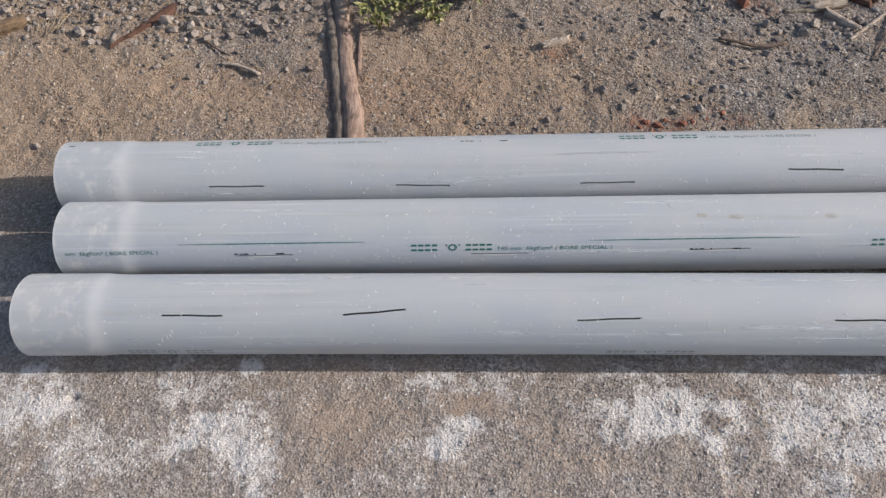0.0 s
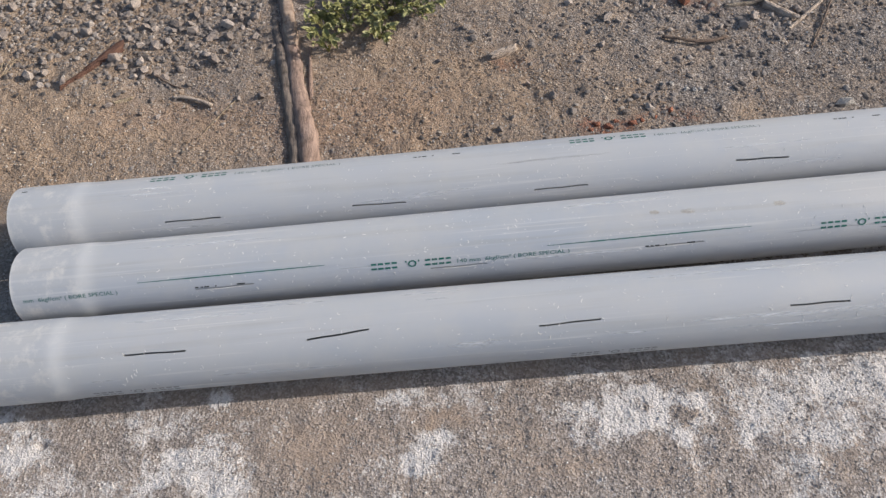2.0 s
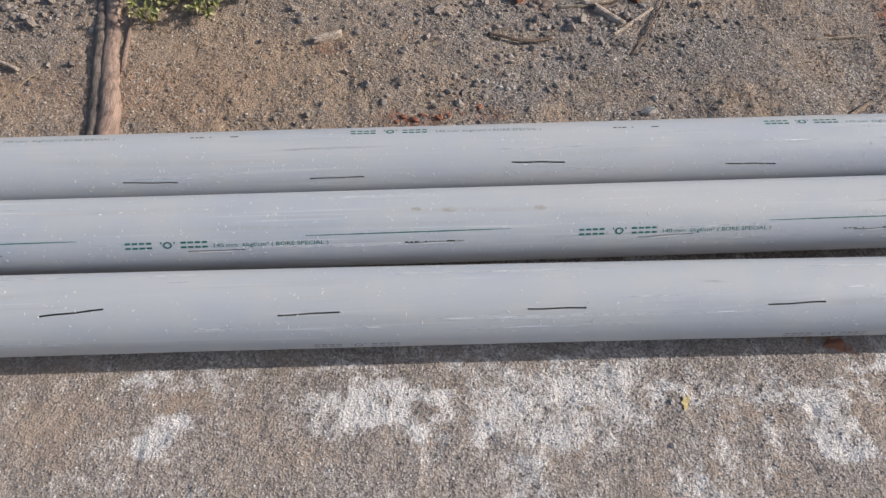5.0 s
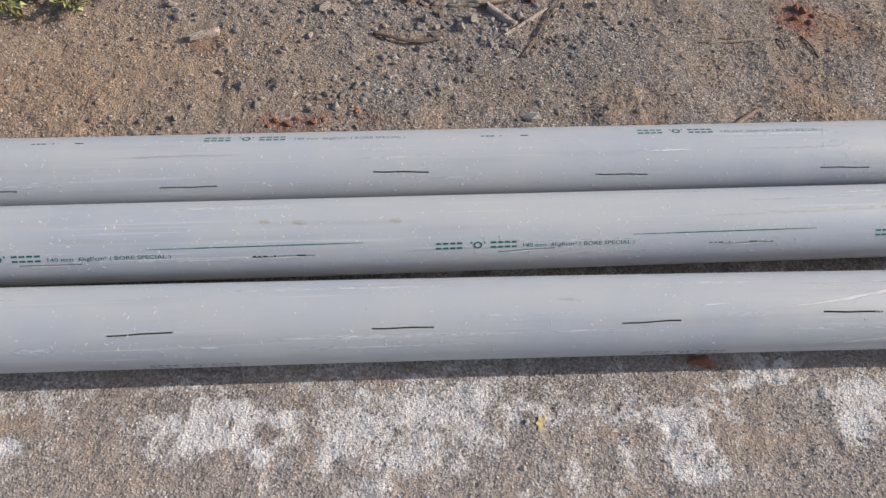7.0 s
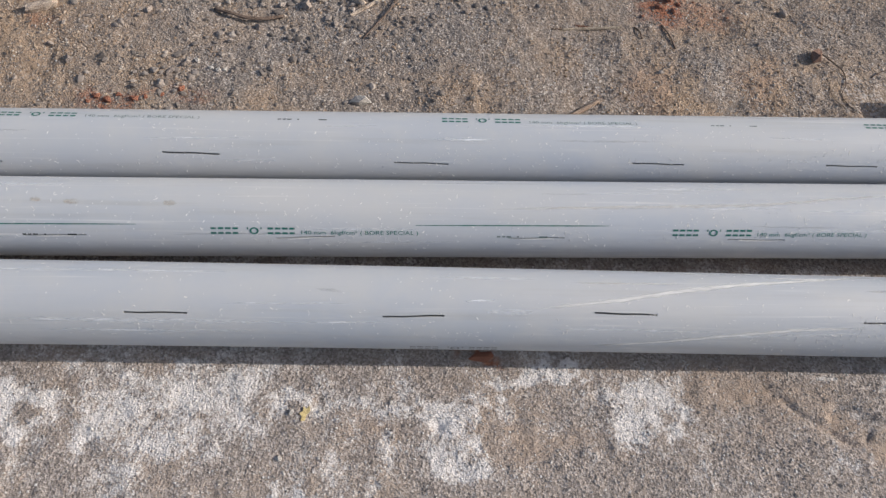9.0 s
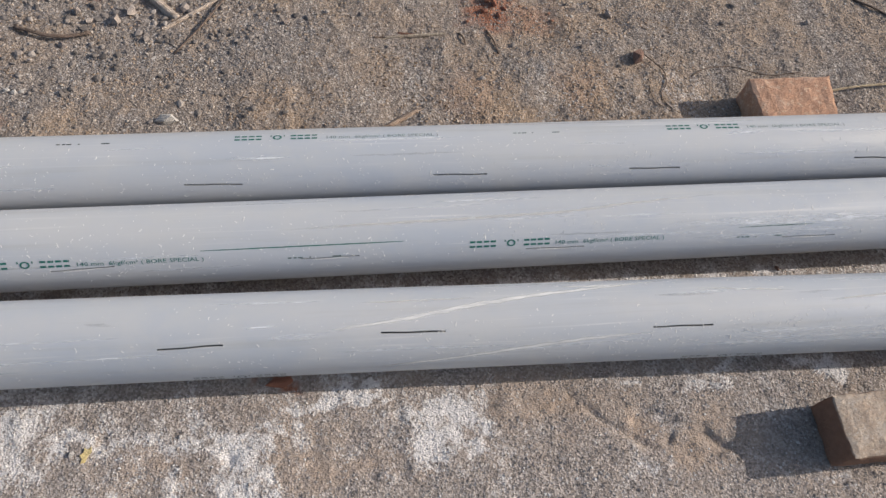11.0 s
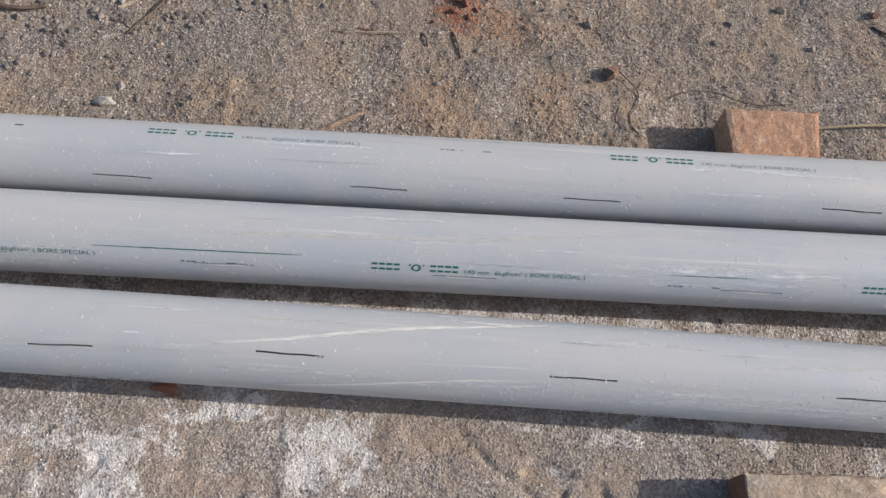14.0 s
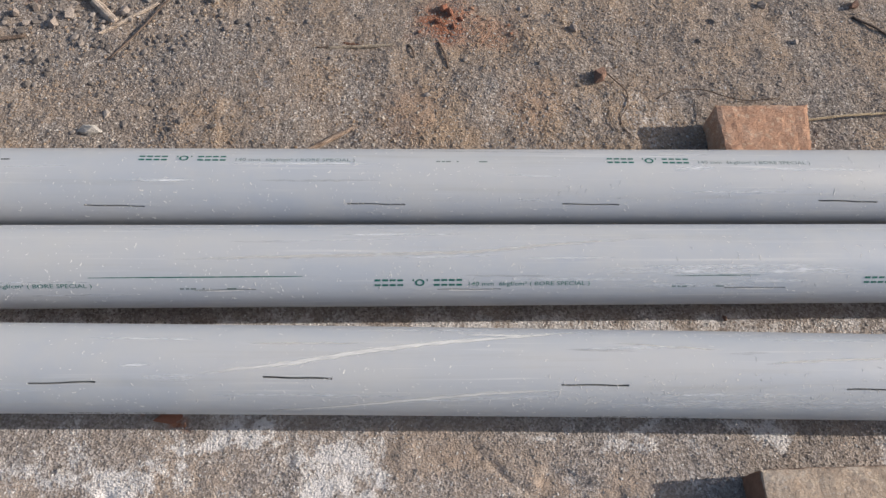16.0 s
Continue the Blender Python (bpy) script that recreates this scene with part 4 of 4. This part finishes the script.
def chip(name, p0, p1, width, thick, material, label, seed, lift=0.0, category="wood chip", dip=0.0):
    """A split piece of wood with ragged ends, lying from p0 to p1."""
    r = random.Random(seed)
    base, tip = Vector((*p0, hz(*p0) + lift - dip)), Vector((*p1, hz(*p1) + lift))
    along = tip - base
    a, b = Vector((0, 0, 0)), Vector((along.length, 0, 0))
    d, side, up = Vector((1, 0, 0)), Vector((0, 1, 0)), Vector((0, 0, 1))
    bm = bmesh.new()
    n, rings = 9, []
    prof = [(-0.5, 0.0), (-0.52, 0.55), (-0.3, 0.95), (0.0, 1.05), (0.32, 0.9), (0.5, 0.5), (0.48, 0.0)]
    jit = [r.uniform(-0.06, 0.06) for _ in prof]
    rag = min(0.02, 0.18 * along.length)
    ends = [[r.uniform(-rag, 0.4 * rag) for _ in prof] for _ in range(2)]
    for i in range(n):
        f = i / (n - 1)
        c = a.lerp(b, f)
        taper = 1.0 - 0.35 * abs(2 * f - 1) ** 4 * r.random()
        ring = []
        for k, (u, v) in enumerate(prof):
            slip = ends[0][k] if i == 0 else ends[1][k] if i == n - 1 else 0
            w = u + jit[k] + r.uniform(-0.02, 0.02)
            ring.append(bm.verts.new(c + side * w * width * taper + up * (v * thick * (1 + r.uniform(-0.04, 0.04)) - 0.002) + d * slip))
        rings.append(ring)
    m = len(prof)
    for p, q in zip(rings, rings[1:]):
        for k in range(m):
            bm.faces.new((p[k], p[(k + 1) % m], q[(k + 1) % m], q[k]))
    bm.faces.new(rings[0][::-1])
    bm.faces.new(rings[-1])
    bmesh.ops.recalc_face_normals(bm, faces=bm.faces[:])
    ob = link(name, bm, material)
    ob.matrix_world = Matrix.Translation(base) @ along.to_track_quat("X", "Z").to_matrix().to_4x4()
    return tagged(ob, label, category)


# the half-buried split branch
LOG = new("split_branch")
LOG.location = (-0.19, 1.35, 0)


def log_part(name, bm, material, label=""):
    ob = part(name, bm, material, LOG, label, True)
    ob.matrix_parent_inverse = Matrix.Translation(LOG.location).inverted()


log_part("stem", tube([(-0.143, 1.075, -0.003), (-0.145, 1.14, -0.002), (-0.150, 1.20, 0.0), (-0.161, 1.26, 0.0), (-0.172, 1.32, 0.0), (-0.181, 1.38, 0.001), (-0.190, 1.46, 0.001), (-0.203, 1.54, 0.002), (-0.214, 1.62, 0.002), (-0.228, 1.72, 0.002), (-0.236, 1.80, 0.0)],
                      [0.021, 0.0228, 0.0240, 0.0222, 0.0205, 0.0192, 0.0188, 0.0195, 0.0165, 0.018, 0.016], 20, 0.8, 0.2, 3, 7), M_LOG, "brown weathered branch wood")
log_part("bark_strip", tube([(-0.172, 1.08, -0.004), (-0.176, 1.16, -0.003), (-0.186, 1.24, -0.002), (-0.198, 1.32, -0.001), (-0.209, 1.40, -0.001), (-0.222, 1.48, -0.003), (-0.236, 1.56, -0.003), (-0.247, 1.64, -0.004), (-0.262, 1.74, -0.004), (-0.270, 1.80, -0.005)],
                            [0.014, 0.0155, 0.0165, 0.0165, 0.0165, 0.0165, 0.016, 0.015, 0.0145, 0.012], 14, 0.85, 0.25, 5, 9), M_LOGSHADE, "grey loose bark strip with shade in its colour")
log_part("splinter", tube([(-0.145, 1.31, -0.001), (-0.146, 1.37, 0.003), (-0.148, 1.43, 0.006), (-0.150, 1.48, 0.006)], [0.006, 0.006, 0.0045, 0.002], 7, 1.0, 0.2, 8, 4), M_LOG)
log_part("broken_stub", tube([(-0.190, 1.485, 0.006), (-0.196, 1.53, 0.010), (-0.206, 1.60, 0.010), (-0.218, 1.68, 0.008), (-0.229, 1.78, 0.005)], [0.0125, 0.0165, 0.0165, 0.0165, 0.015], 14, 0.85, 0.3, 13, 6), M_TANWOOD, "paler peeled broken wood")
tagged(LOG, "long split brown branch half buried in the soil", "branch")

chip("wood_plank", (-0.725, 1.445), (-0.615, 1.552), 0.031, 0.019, M_REDWOOD, "red-brown broken plank piece half sunk in gravel", 3, -0.003, dip=0.016)
chip("wood_splinter", (-0.742, 1.420), (-0.655, 1.503), 0.012, 0.010, M_REDWOOD, "red-brown splinter lying along a broken plank", 33, -0.001)
chip("wood_chunk", (-1.06, 1.468), (-0.985, 1.512), 0.036, 0.026, M_BROWNWOOD, "weathered brown wood chunk among stones", 4)
stick("dry_stick", [(-0.472, 1.356, 0.001), (-0.44, 1.350, 0.004), (-0.41, 1.338, 0.005), (-0.376, 1.318, 0.002)], 0.0038, 0.0056, M_PALEWOOD, "short pale grey stick lying on soil", seed=4)
chip("bark_chip", (-0.605, 1.352), (-0.566, 1.366), 0.012, 0.006, M_STRAW, "small orange-tan bark chip on soil", 5)
chip("wood_chunk", (0.288, 1.398), (0.350, 1.416), 0.023, 0.016, M_PALEWOOD, "pale split wood chunk lying on brown soil", 6)
stick("bark_flake", [(0.698, 1.410, 0.001), (0.735, 1.393, 0.006), (0.775, 1.382, 0.007), (0.812, 1.385, 0.004), (0.852, 1.398, 0.0)], 0.0055, 0.0045, M_BARK, "dark curved bark flake on gravel", "bark", 8, 0.55, 0.4, 21)
chip("wood_splinter", (0.888, 1.504), (0.962, 1.508), 0.011, 0.010, M_GREYWOOD, "weathered grey wood splinter", 9)
chip("wood_plank", (0.952, 1.514), (1.028, 1.524), 0.024, 0.012, M_PALEWOOD, "short pale sawn wood offcut on gravel", 10, 0.006)
chip("wood_plank", (0.976, 1.494), (1.031, 1.434), 0.020, 0.014, M_PALEWOOD, "short pale sawn wood offcut on gravel", 11)
chip("wood_splinter", (1.004, 1.405), (1.112, 1.490), 0.009, 0.005, M_PALEWOOD, "pointed pale bamboo splinter on gravel", 12, 0.002)
stick("twig", [(1.032, 1.335, 0.0), (1.085, 1.412, 0.004), (1.14, 1.50, 0.009), (1.20, 1.588, 0.012), (1.235, 1.64, 0.01)], 0.0018, 0.0024, M_BARK, "long thin dry twig on gravel", "twig", seed=6)
chip("bark_flake", (1.030, 1.560), (1.085, 1.515), 0.024, 0.014, M_REDWOOD, "torn red-brown bark fibre heap", 13)
chip("bark_flake", (1.075, 1.535), (1.125, 1.575), 0.026, 0.016, M_REDWOOD, "torn red-brown bark fibre heap", 14)
chip("bark_flake", (1.05, 1.535), (1.11, 1.532), 0.012, 0.02, M_BARK, "dark bark scrap on gravel", 15)
chip("wood_splinter", (1.452, 1.105), (1.552, 1.172), 0.010, 0.006, M_TANWOOD, "thin tan wood splinter beside the pipe", 16)
chip("wood_splinter", (1.500, 1.374), (1.618, 1.382), 0.007, 0.005, M_GREYWOOD, "thin grey-brown wood splinter on gravel", 17)
chip("wood_splinter", (1.520, 1.388), (1.560, 1.383), 0.008, 0.004, M_REDWOOD, "thin red-brown wood splinter on gravel", 27)
stick("twig", [(1.462, 1.373, 0), (1.485, 1.375, 0.001), (1.51, 1.377, 0)], 0.002, 0.0025, M_BARK, "short dark twig on gravel", "twig", seed=9)
stick("twig", [(1.722, 1.395, 0), (1.734, 1.36, 0.003), (1.741, 1.322, 0)], 0.0022, 0.002, M_BARK, "short dark twig on gravel", "twig", seed=10)
stick("twig", [(1.655, 1.386, 0), (1.665, 1.37, 0.003), (1.669, 1.352, 0)], 0.0025, 0.002, M_BARK, "short dark twig on gravel", "twig", seed=11)
stick("root_fibre", [(2.072, 1.318, 0.006), (2.095, 1.290, 0.006), (2.115, 1.262, 0.003), (2.112, 1.225, 0.002), (2.094, 1.195, 0.001), (2.100, 1.165, 0.001), (2.124, 1.142, 0.0)], 0.0014, 0.0008, M_BARK, "thin dark curved root on gravel", "root", 6, 1.0, 0.2, 12)
stick("root_fibre", [(2.080, 1.235, 0), (2.070, 1.205, 0.001), (2.078, 1.17, 0.001), (2.11, 1.145, 0)], 0.0008, 0.0006, M_BARK, "thin dark curved root on gravel", "root", 6, 1.0, 0.2, 13)
stick("root_fibre", [(2.180, 1.250, 0), (2.210, 1.266, 0.005), (2.245, 1.272, 0.007), (2.285, 1.268, 0.006), (2.325, 1.250, 0.006), (2.37, 1.242, 0.005), (2.41, 1.244, 0.004), (2.447, 1.252, 0.0)], 0.0013, 0.0010, M_BARK, "dark wavy root behind the brick", "root", 6, 1.0, 0.25, 14)
stick("root_fibre", [(2.252, 1.262, 0), (2.262, 1.225, 0.002), (2.250, 1.19, 0.0)], 0.0007, 0.0006, M_BARK, "thin dark root on gravel", "root", 6, 1.0, 0.2, 15)
stick("dry_reed", [(2.430, 1.180, 0.001), (2.50, 1.192, 0.006), (2.58, 1.202, 0.008), (2.68, 1.216, 0.007), (2.80, 1.235, 0.004)], 0.0026, 0.0030, M_STRAW, "long pale dry reed lying on gravel", "reed", 8, 1.0, 0.1, 16)
stick("twig", [(2.672, 1.488, 0), (2.71, 1.455, 0.003), (2.75, 1.42, 0.002), (2.79, 1.395, 0)], 0.0035, 0.003, M_BARK, "dark dry twig on gravel", "twig", seed=17)
stick("twig", [(-0.388, 1.24, 0), (-0.345, 1.30, 0.002), (-0.318, 1.335, 0)], 0.0014, 0.0011, M_STRAW, "thin straw stalk on soil", "twig", seed=18)
for k in range(6):
    stick("dry_root", [(-0.945 + 0.008 * k, 1.452 + 0.012 * (k % 3), 0.004), (-0.938 + 0.010 * k, 1.478, 0.012), (-0.955 + 0.015 * k, 1.50 + 0.006 * k, 0.010), (-0.975 + 0.022 * k, 1.515, 0.004)], 0.0011, 0.0008, M_STRAW, "thin pale dry root tangle among stones", "root", 5, 1.0, 0.1, 60 + k)
stick("twig", [(-0.53, 1.44, 0.003), (-0.49, 1.405, 0.004), (-0.455, 1.385, 0)], 0.003, 0.002, M_BARK, "dark crooked twig among stones", "twig", seed=19)


# ---- stones ----
def stone_mesh(name, seed, material, flat=0.8):
    """An angular broken stone of about unit size, its base at nought."""
    r = random.Random(seed)
    bm = bmesh.new()
    n = 10
    sx, sy = r.uniform(0.8, 1.15), r.uniform(0.65, 0.95)
    for i in range(n):
        z = 1 - 2 * (i + 0.5) / n
        a = 2.4 * i + r.uniform(-0.5, 0.5)
        q = math.sqrt(1 - z * z)
        k = 0.5 * r.uniform(0.78, 1.18)
        bm.verts.new((k * q * math.cos(a) * sx, k * q * math.sin(a) * sy, k * z * flat))
    out = bmesh.ops.convex_hull(bm, input=bm.verts[:])
    bmesh.ops.delete(bm, geom=[v for v in out["geom_interior"] if isinstance(v, bmesh.types.BMVert)], context="VERTS")
    bmesh.ops.bevel(bm, geom=bm.edges[:], offset=0.006, segments=1, affect="EDGES", profile=0.5)
    low = min(v.co.z for v in bm.verts)
    for v in bm.verts:
        v.co.z -= low + 0.08
    bmesh.ops.recalc_face_normals(bm, faces=bm.faces[:])
    me = bpy.data.meshes.new(name)
    bm.to_mesh(me)
    bm.free()
    me.materials.append(material)
    return me


STONES = [stone_mesh("stone", 100 + i, M_STONE, 0.55 + 0.06 * (i % 6)) for i in range(20)]


def stone(x, y, size, label, group="", mesh=None, stretch=(1, 1, 1), turn=None, name="stone"):
    ob = new(name, mesh or random.choice(STONES))
    ob.location = (x, y, hz(x, y) - 0.06 * size)
    ob.rotation_euler = (random.uniform(-0.2, 0.2), random.uniform(-0.2, 0.2), random.uniform(0, 6.28) if turn is None else turn)
    ob.scale = [size * s for s in stretch]
    return tagged(ob, label, "stone", group)


placed = []
random.seed(5)


def free_spot(x, y, size):
    if any((x - a) ** 2 + (y - b) ** 2 < (0.42 * (size + c)) ** 2 for a, b, c in placed):
        return False
    placed.append((x, y, size))
    return True


HEAP = "crushed stones in the heap"
tries = 0
count = 0
while count < 175 and tries < 9000:
    tries += 1
    x, y = random.uniform(-1.3, -0.27), random.uniform(1.42, 1.86)
    edge = 1.475 - 0.03 * math.sin(x * 9) + 0.05 * max(0.0, -0.75 - x)
    if y < edge and random.random() > 0.10:
        continue
    if x < -0.74 and random.random() > 0.34 + 0.5 * (y > 1.66):
        continue
    size = random.uniform(0.012, 0.031) if random.random() < 0.82 else random.uniform(0.031, 0.043)
    if abs(x + 0.68) < 0.07 and abs(y - 1.495) < 0.06 or not free_spot(x, y, size):
        continue
    stone(x, y, size, "angular grey crushed stone in a heap on soil", HEAP)
    count += 1
LOOSE = "loose stones on the soil"
for x, y, s in ((-0.838, 1.115, 0.02), (-0.60, 1.46, 0.034), (-0.575, 1.435, 0.028), (-0.55, 1.455, 0.026), (-0.52, 1.44, 0.03), (-0.63, 1.455, 0.034),
                (-0.50, 1.30, 0.018), (-0.315, 1.335, 0.02), (-0.62, 1.345, 0.024), (-0.52, 1.355, 0.02), (-0.54, 1.31, 0.014), (-0.34, 1.28, 0.016),
                (-0.80, 1.43, 0.028), (-0.637, 1.478, 0.024), (-0.622, 1.455, 0.02), (-0.745, 1.433, 0.026), (-0.81, 1.452, 0.03), (-0.80, 1.475, 0.026), (-0.415, 1.475, 0.03), (-0.385, 1.46, 0.028), (-0.36, 1.49, 0.032), (-0.44, 1.395, 0.016), (-0.395, 1.355, 0.014), (0.63, 1.222, 0.026), (0.615, 1.19, 0.026), (0.552, 1.404, 0.024), (0.90, 1.43, 0.036), (0.935, 1.455, 0.03),
                (0.28, 1.165, 0.022), (0.41, 1.25, 0.022), (0.36, 1.30, 0.016), (0.16, 1.40, 0.022), (0.235, 1.50, 0.026), (0.50, 1.56, 0.03),
                (0.80, 1.36, 0.024), (0.745, 1.315, 0.014), (0.66, 1.25, 0.02), (1.045, 1.47, 0.028), (1.23, 1.50, 0.024), (1.27, 1.42, 0.018),
                (2.022, 1.442, 0.026), (2.345, 1.47, 0.024), (2.47, 1.522, 0.03), (2.30, 1.41, 0.014), (2.52, 1.41, 0.02), (1.94, 1.34, 0.013),
                (1.60, 1.115, 0.014), (1.86, 1.11, 0.013), (1.94, 1.46, 0.016), (1.20, 1.27, 0.012), (0.30, 1.40, 0.014), (0.05, 1.19, 0.014),
                (0.82, 1.455, 0.024), (0.86, 1.475, 0.02), (0.845, 1.43, 0.018), (0.70, 1.52, 0.02), (0.46, 1.44, 0.02)):
    if free_spot(x, y, s):
        stone(x, y, s, "loose angular grey stone lying on the ground", LOOSE)
RED_STONE = stone_mesh("stone", 311, M_REDSTONE, 0.7)
RED_CHIP = stone_mesh("stone", 318, M_REDSTONE, 0.5)
DARK_STONE = stone_mesh("stone", 307, M_DARKSTONE, 0.75)
PALE_STONE = stone_mesh("stone", 302, M_PALE, 0.7)
PALE_STONE2 = stone_mesh("stone", 303, M_PALE, 0.5)
stone(0.783, 1.540, 0.046, "rounded red brick lump on gravel", LOOSE, RED_STONE)
stone(2.062, 1.304, 0.044, "brown earthy stone lump on gravel", LOOSE, DARK_STONE, (1.0, 1.1, 1.0))
stone(2.683, 1.518, 0.03, "brown earthy stone lump on gravel", LOOSE, DARK_STONE)
stone(0.585, 1.495, 0.05, "flat grey stone sliver on soil", LOOSE, None, (1.1, 0.45, 0.9), 0.8)
stone(0.607, 1.482, 0.028, "flat grey stone sliver on soil", LOOSE, None, (1.0, 0.6, 0.9), 2.2)
stone(1.034, 1.150, 0.050, "pale grey mortar fragment beside the pipe", LOOSE, PALE_STONE, (1.15, 0.6, 0.8), -0.1)
for x, y, s in ((0.712, 1.238, 0.018), (0.727, 1.231, 0.017), (0.741, 1.233, 0.014), (0.68, 1.255, 0.016)):
    stone(x, y, s, "whitish mortar crumb on gravel", LOOSE, PALE_STONE2)
stone(0.945, 0.492, 0.014, "pale grey stone chip on limed concrete", LOOSE, PALE_STONE2)
stone(0.992, 0.492, 0.010, "pale grey stone chip on limed concrete", LOOSE, PALE_STONE2)
stone(0.93, 0.416, 0.015, "pale grey stone chip on limed concrete", LOOSE, PALE_STONE2)
for x, y, s in ((0.49, 1.152, 0.022), (0.515, 1.142, 0.026), (0.534, 1.158, 0.016), (0.568, 1.146, 0.024), (0.590, 1.152, 0.015), (0.475, 1.138, 0.014), (0.622, 1.160, 0.013)):
    stone(x, y, s, "small broken red brick chip on soil", LOOSE, RED_CHIP)
stone(0.66, 1.175, 0.018, "rounded red brick lump on soil", LOOSE, RED_STONE)
stone(1.268, 0.590, 0.046, "flat red brick fragment on concrete beside the pipe", LOOSE, RED_STONE, (1.0, 0.75, 0.32), 0.2)
for x, y, s in ((1.748, 1.475, 0.024), (1.722, 1.452, 0.020), (1.756, 1.440, 0.016), (1.735, 1.487, 0.026), (1.772, 1.462, 0.014)):
    stone(x, y, s, "rounded red brick lump on soil", LOOSE, RED_STONE)
stone(2.225, 0.757, 0.012, "dark pebble in the gap between pipes", LOOSE, DARK_STONE)

stone(-0.628, 1.492, 0.034, "grey angular stone leaning on a broken plank", LOOSE, STONES[4], (0.8, 1.1, 1.4), 0.5)
for x, y, s in ((-0.655, 1.462, 0.042), (-0.597, 1.457, 0.030), (-0.565, 1.437, 0.032), (-0.836, 1.466, 0.036), (-0.763, 1.443, 0.034), (-0.846, 1.486, 0.034), (-0.637, 1.343, 0.028), (-0.502, 1.317, 0.026), (-0.563, 1.286, 0.020), (-0.259, 1.331, 0.022), (-0.50, 1.425, 0.028)):
    if free_spot(x, y, s):
        stone(x, y, s, "angular grey stone lying on brown soil", LOOSE)

# the dry yellow petal on the concrete
bm = bmesh.new()
for k in range(4):
    a = 1.2 + 0.9 * k
    p = [Vector((0.970, 0.487, hz(0.97, 0.487) + 0.0018)) + Vector((math.cos(a + d) * r, math.sin(a + d) * r * 1.3, z)) for d, r, z in ((0, 0.0, 0), (-0.5, 0.008, 0.0012), (0, 0.012, 0.0022), (0.5, 0.008, 0.001))]
    vs = [bm.verts.new(q) for q in p] + [bm.verts.new(q - Vector((0, 0, 0.0008))) for q in p]
    bm.faces.new(vs[:4])
    bm.faces.new(vs[4:][::-1])
    for i in range(4):
        bm.faces.new((vs[i], vs[(i + 1) % 4], vs[4 + (i + 1) % 4], vs[4 + i]))
bmesh.ops.recalc_face_normals(bm, faces=bm.faces[:])
tagged(link("petal", bm, M_YELLOW), "crumpled dry yellow petal on the concrete", "petal")


# ---- weeds ----
def leaf_mesh(seed):
    """A pointed oval leaf of unit length along x, folded along its midrib."""
    r = random.Random(seed)
    bm = bmesh.new()
    rows = []
    fold, droop = r.uniform(0.10, 0.22), r.uniform(0.05, 0.3)
    for i in range(7):
        f = i / 6
        w = 0.31 * math.sin(math.pi * min(1.0, 0.04 + f * 0.96) ** 0.8) * (1 + 0.12 * (-1) ** i)
        z = -droop * f * f
        rows.append([bm.verts.new((f, s * w, z + abs(s) * fold * (w / 0.3) + r.uniform(-0.02, 0.02))) for s in (-1, -0.5, 0, 0.5, 1)])
    for p, q in zip(rows, rows[1:]):
        for k in range(4):
            bm.faces.new((p[k], q[k], q[k + 1], p[k + 1]))
    me = bpy.data.meshes.new("leaf")
    bm.to_mesh(me)
    bm.free()
    me.materials.append(M_LEAF)
    return me


LEAVES = [leaf_mesh(i) for i in range(5)]


def weed(x, y, stems, reach, seed, label):
    r = random.Random(seed)
    root = new("weed")
    root.location = (x, y, hz(x, y))
    for s in range(stems):
        a = 2 * math.pi * (s + r.random() * 0.7) / stems
        ln = reach * r.uniform(0.6, 1.1)
        rise = r.uniform(0.018, 0.055)
        pts = [Vector((0, 0, 0))]
        for k in range(1, 5):
            f = k / 4
            wob = r.uniform(-0.15, 0.15)
            pts.append(Vector((math.cos(a + wob) * ln * f, math.sin(a + wob) * ln * f, rise * math.sin(f * 1.9) + 0.004)))
        holder = part("stem", tube(pts, [0.0016, 0.0014, 0.0012, 0.001, 0.0007], 5, 1.0, 0.0, 1, 3), M_STEM, root, "", True)
        for k in range(int(15 + ln * 135)):
            f = r.uniform(0.25, 1.0)
            i = min(int(f * 4), 3)
            p = pts[i].lerp(pts[i + 1], f * 4 - i)
            ob = new("leaf", r.choice(LEAVES))
            size = r.choice((r.uniform(0.008, 0.016), r.uniform(0.010, 0.020), r.uniform(0.014, 0.026), r.uniform(0.022, 0.038))) * (0.82 - 0.26 * f)
            ob.parent = holder
            ob.matrix_local = Matrix.Translation(p + Vector((0, 0, 0.002))) @ pose(0, 0, 0, r.uniform(-25, 25), r.uniform(-45, 15), math.degrees(a) + r.uniform(-110, 110)) @ Matrix.Diagonal((size, size * r.uniform(0.8, 1.15), size, 1))
    return tagged(root, label, "weed", "weeds on the soil")


weed(-0.103, 1.462, 5, 0.042, 1, "low green weed with small leaves beside a branch")
weed(-0.115, 1.535, 8, 0.060, 2, "leafy green weed spreading over the soil")
weed(0.022, 1.487, 6, 0.042, 3, "small leafy green weed on the soil")
weed(-0.055, 1.545, 7, 0.050, 11, "leafy green weed spreading over the soil")
weed(0.050, 1.575, 10, 0.075, 4, "leafy green weed spreading over the soil")
weed(0.140, 1.570, 9, 0.065, 5, "leafy green weed spreading over the soil")
weed(-0.03, 1.63, 10, 0.09, 6, "leafy green weed spreading over the soil")
weed(0.105, 1.64, 10, 0.09, 7, "leafy green weed spreading over the soil")
weed(0.02, 1.71, 9, 0.10, 10, "leafy green weed spreading over the soil")
weed(0.26, 1.70, 6, 0.06, 8, "low green weed with small leaves on soil")
weed(0.40, 1.72, 5, 0.05, 9, "low green weed with small leaves on soil")
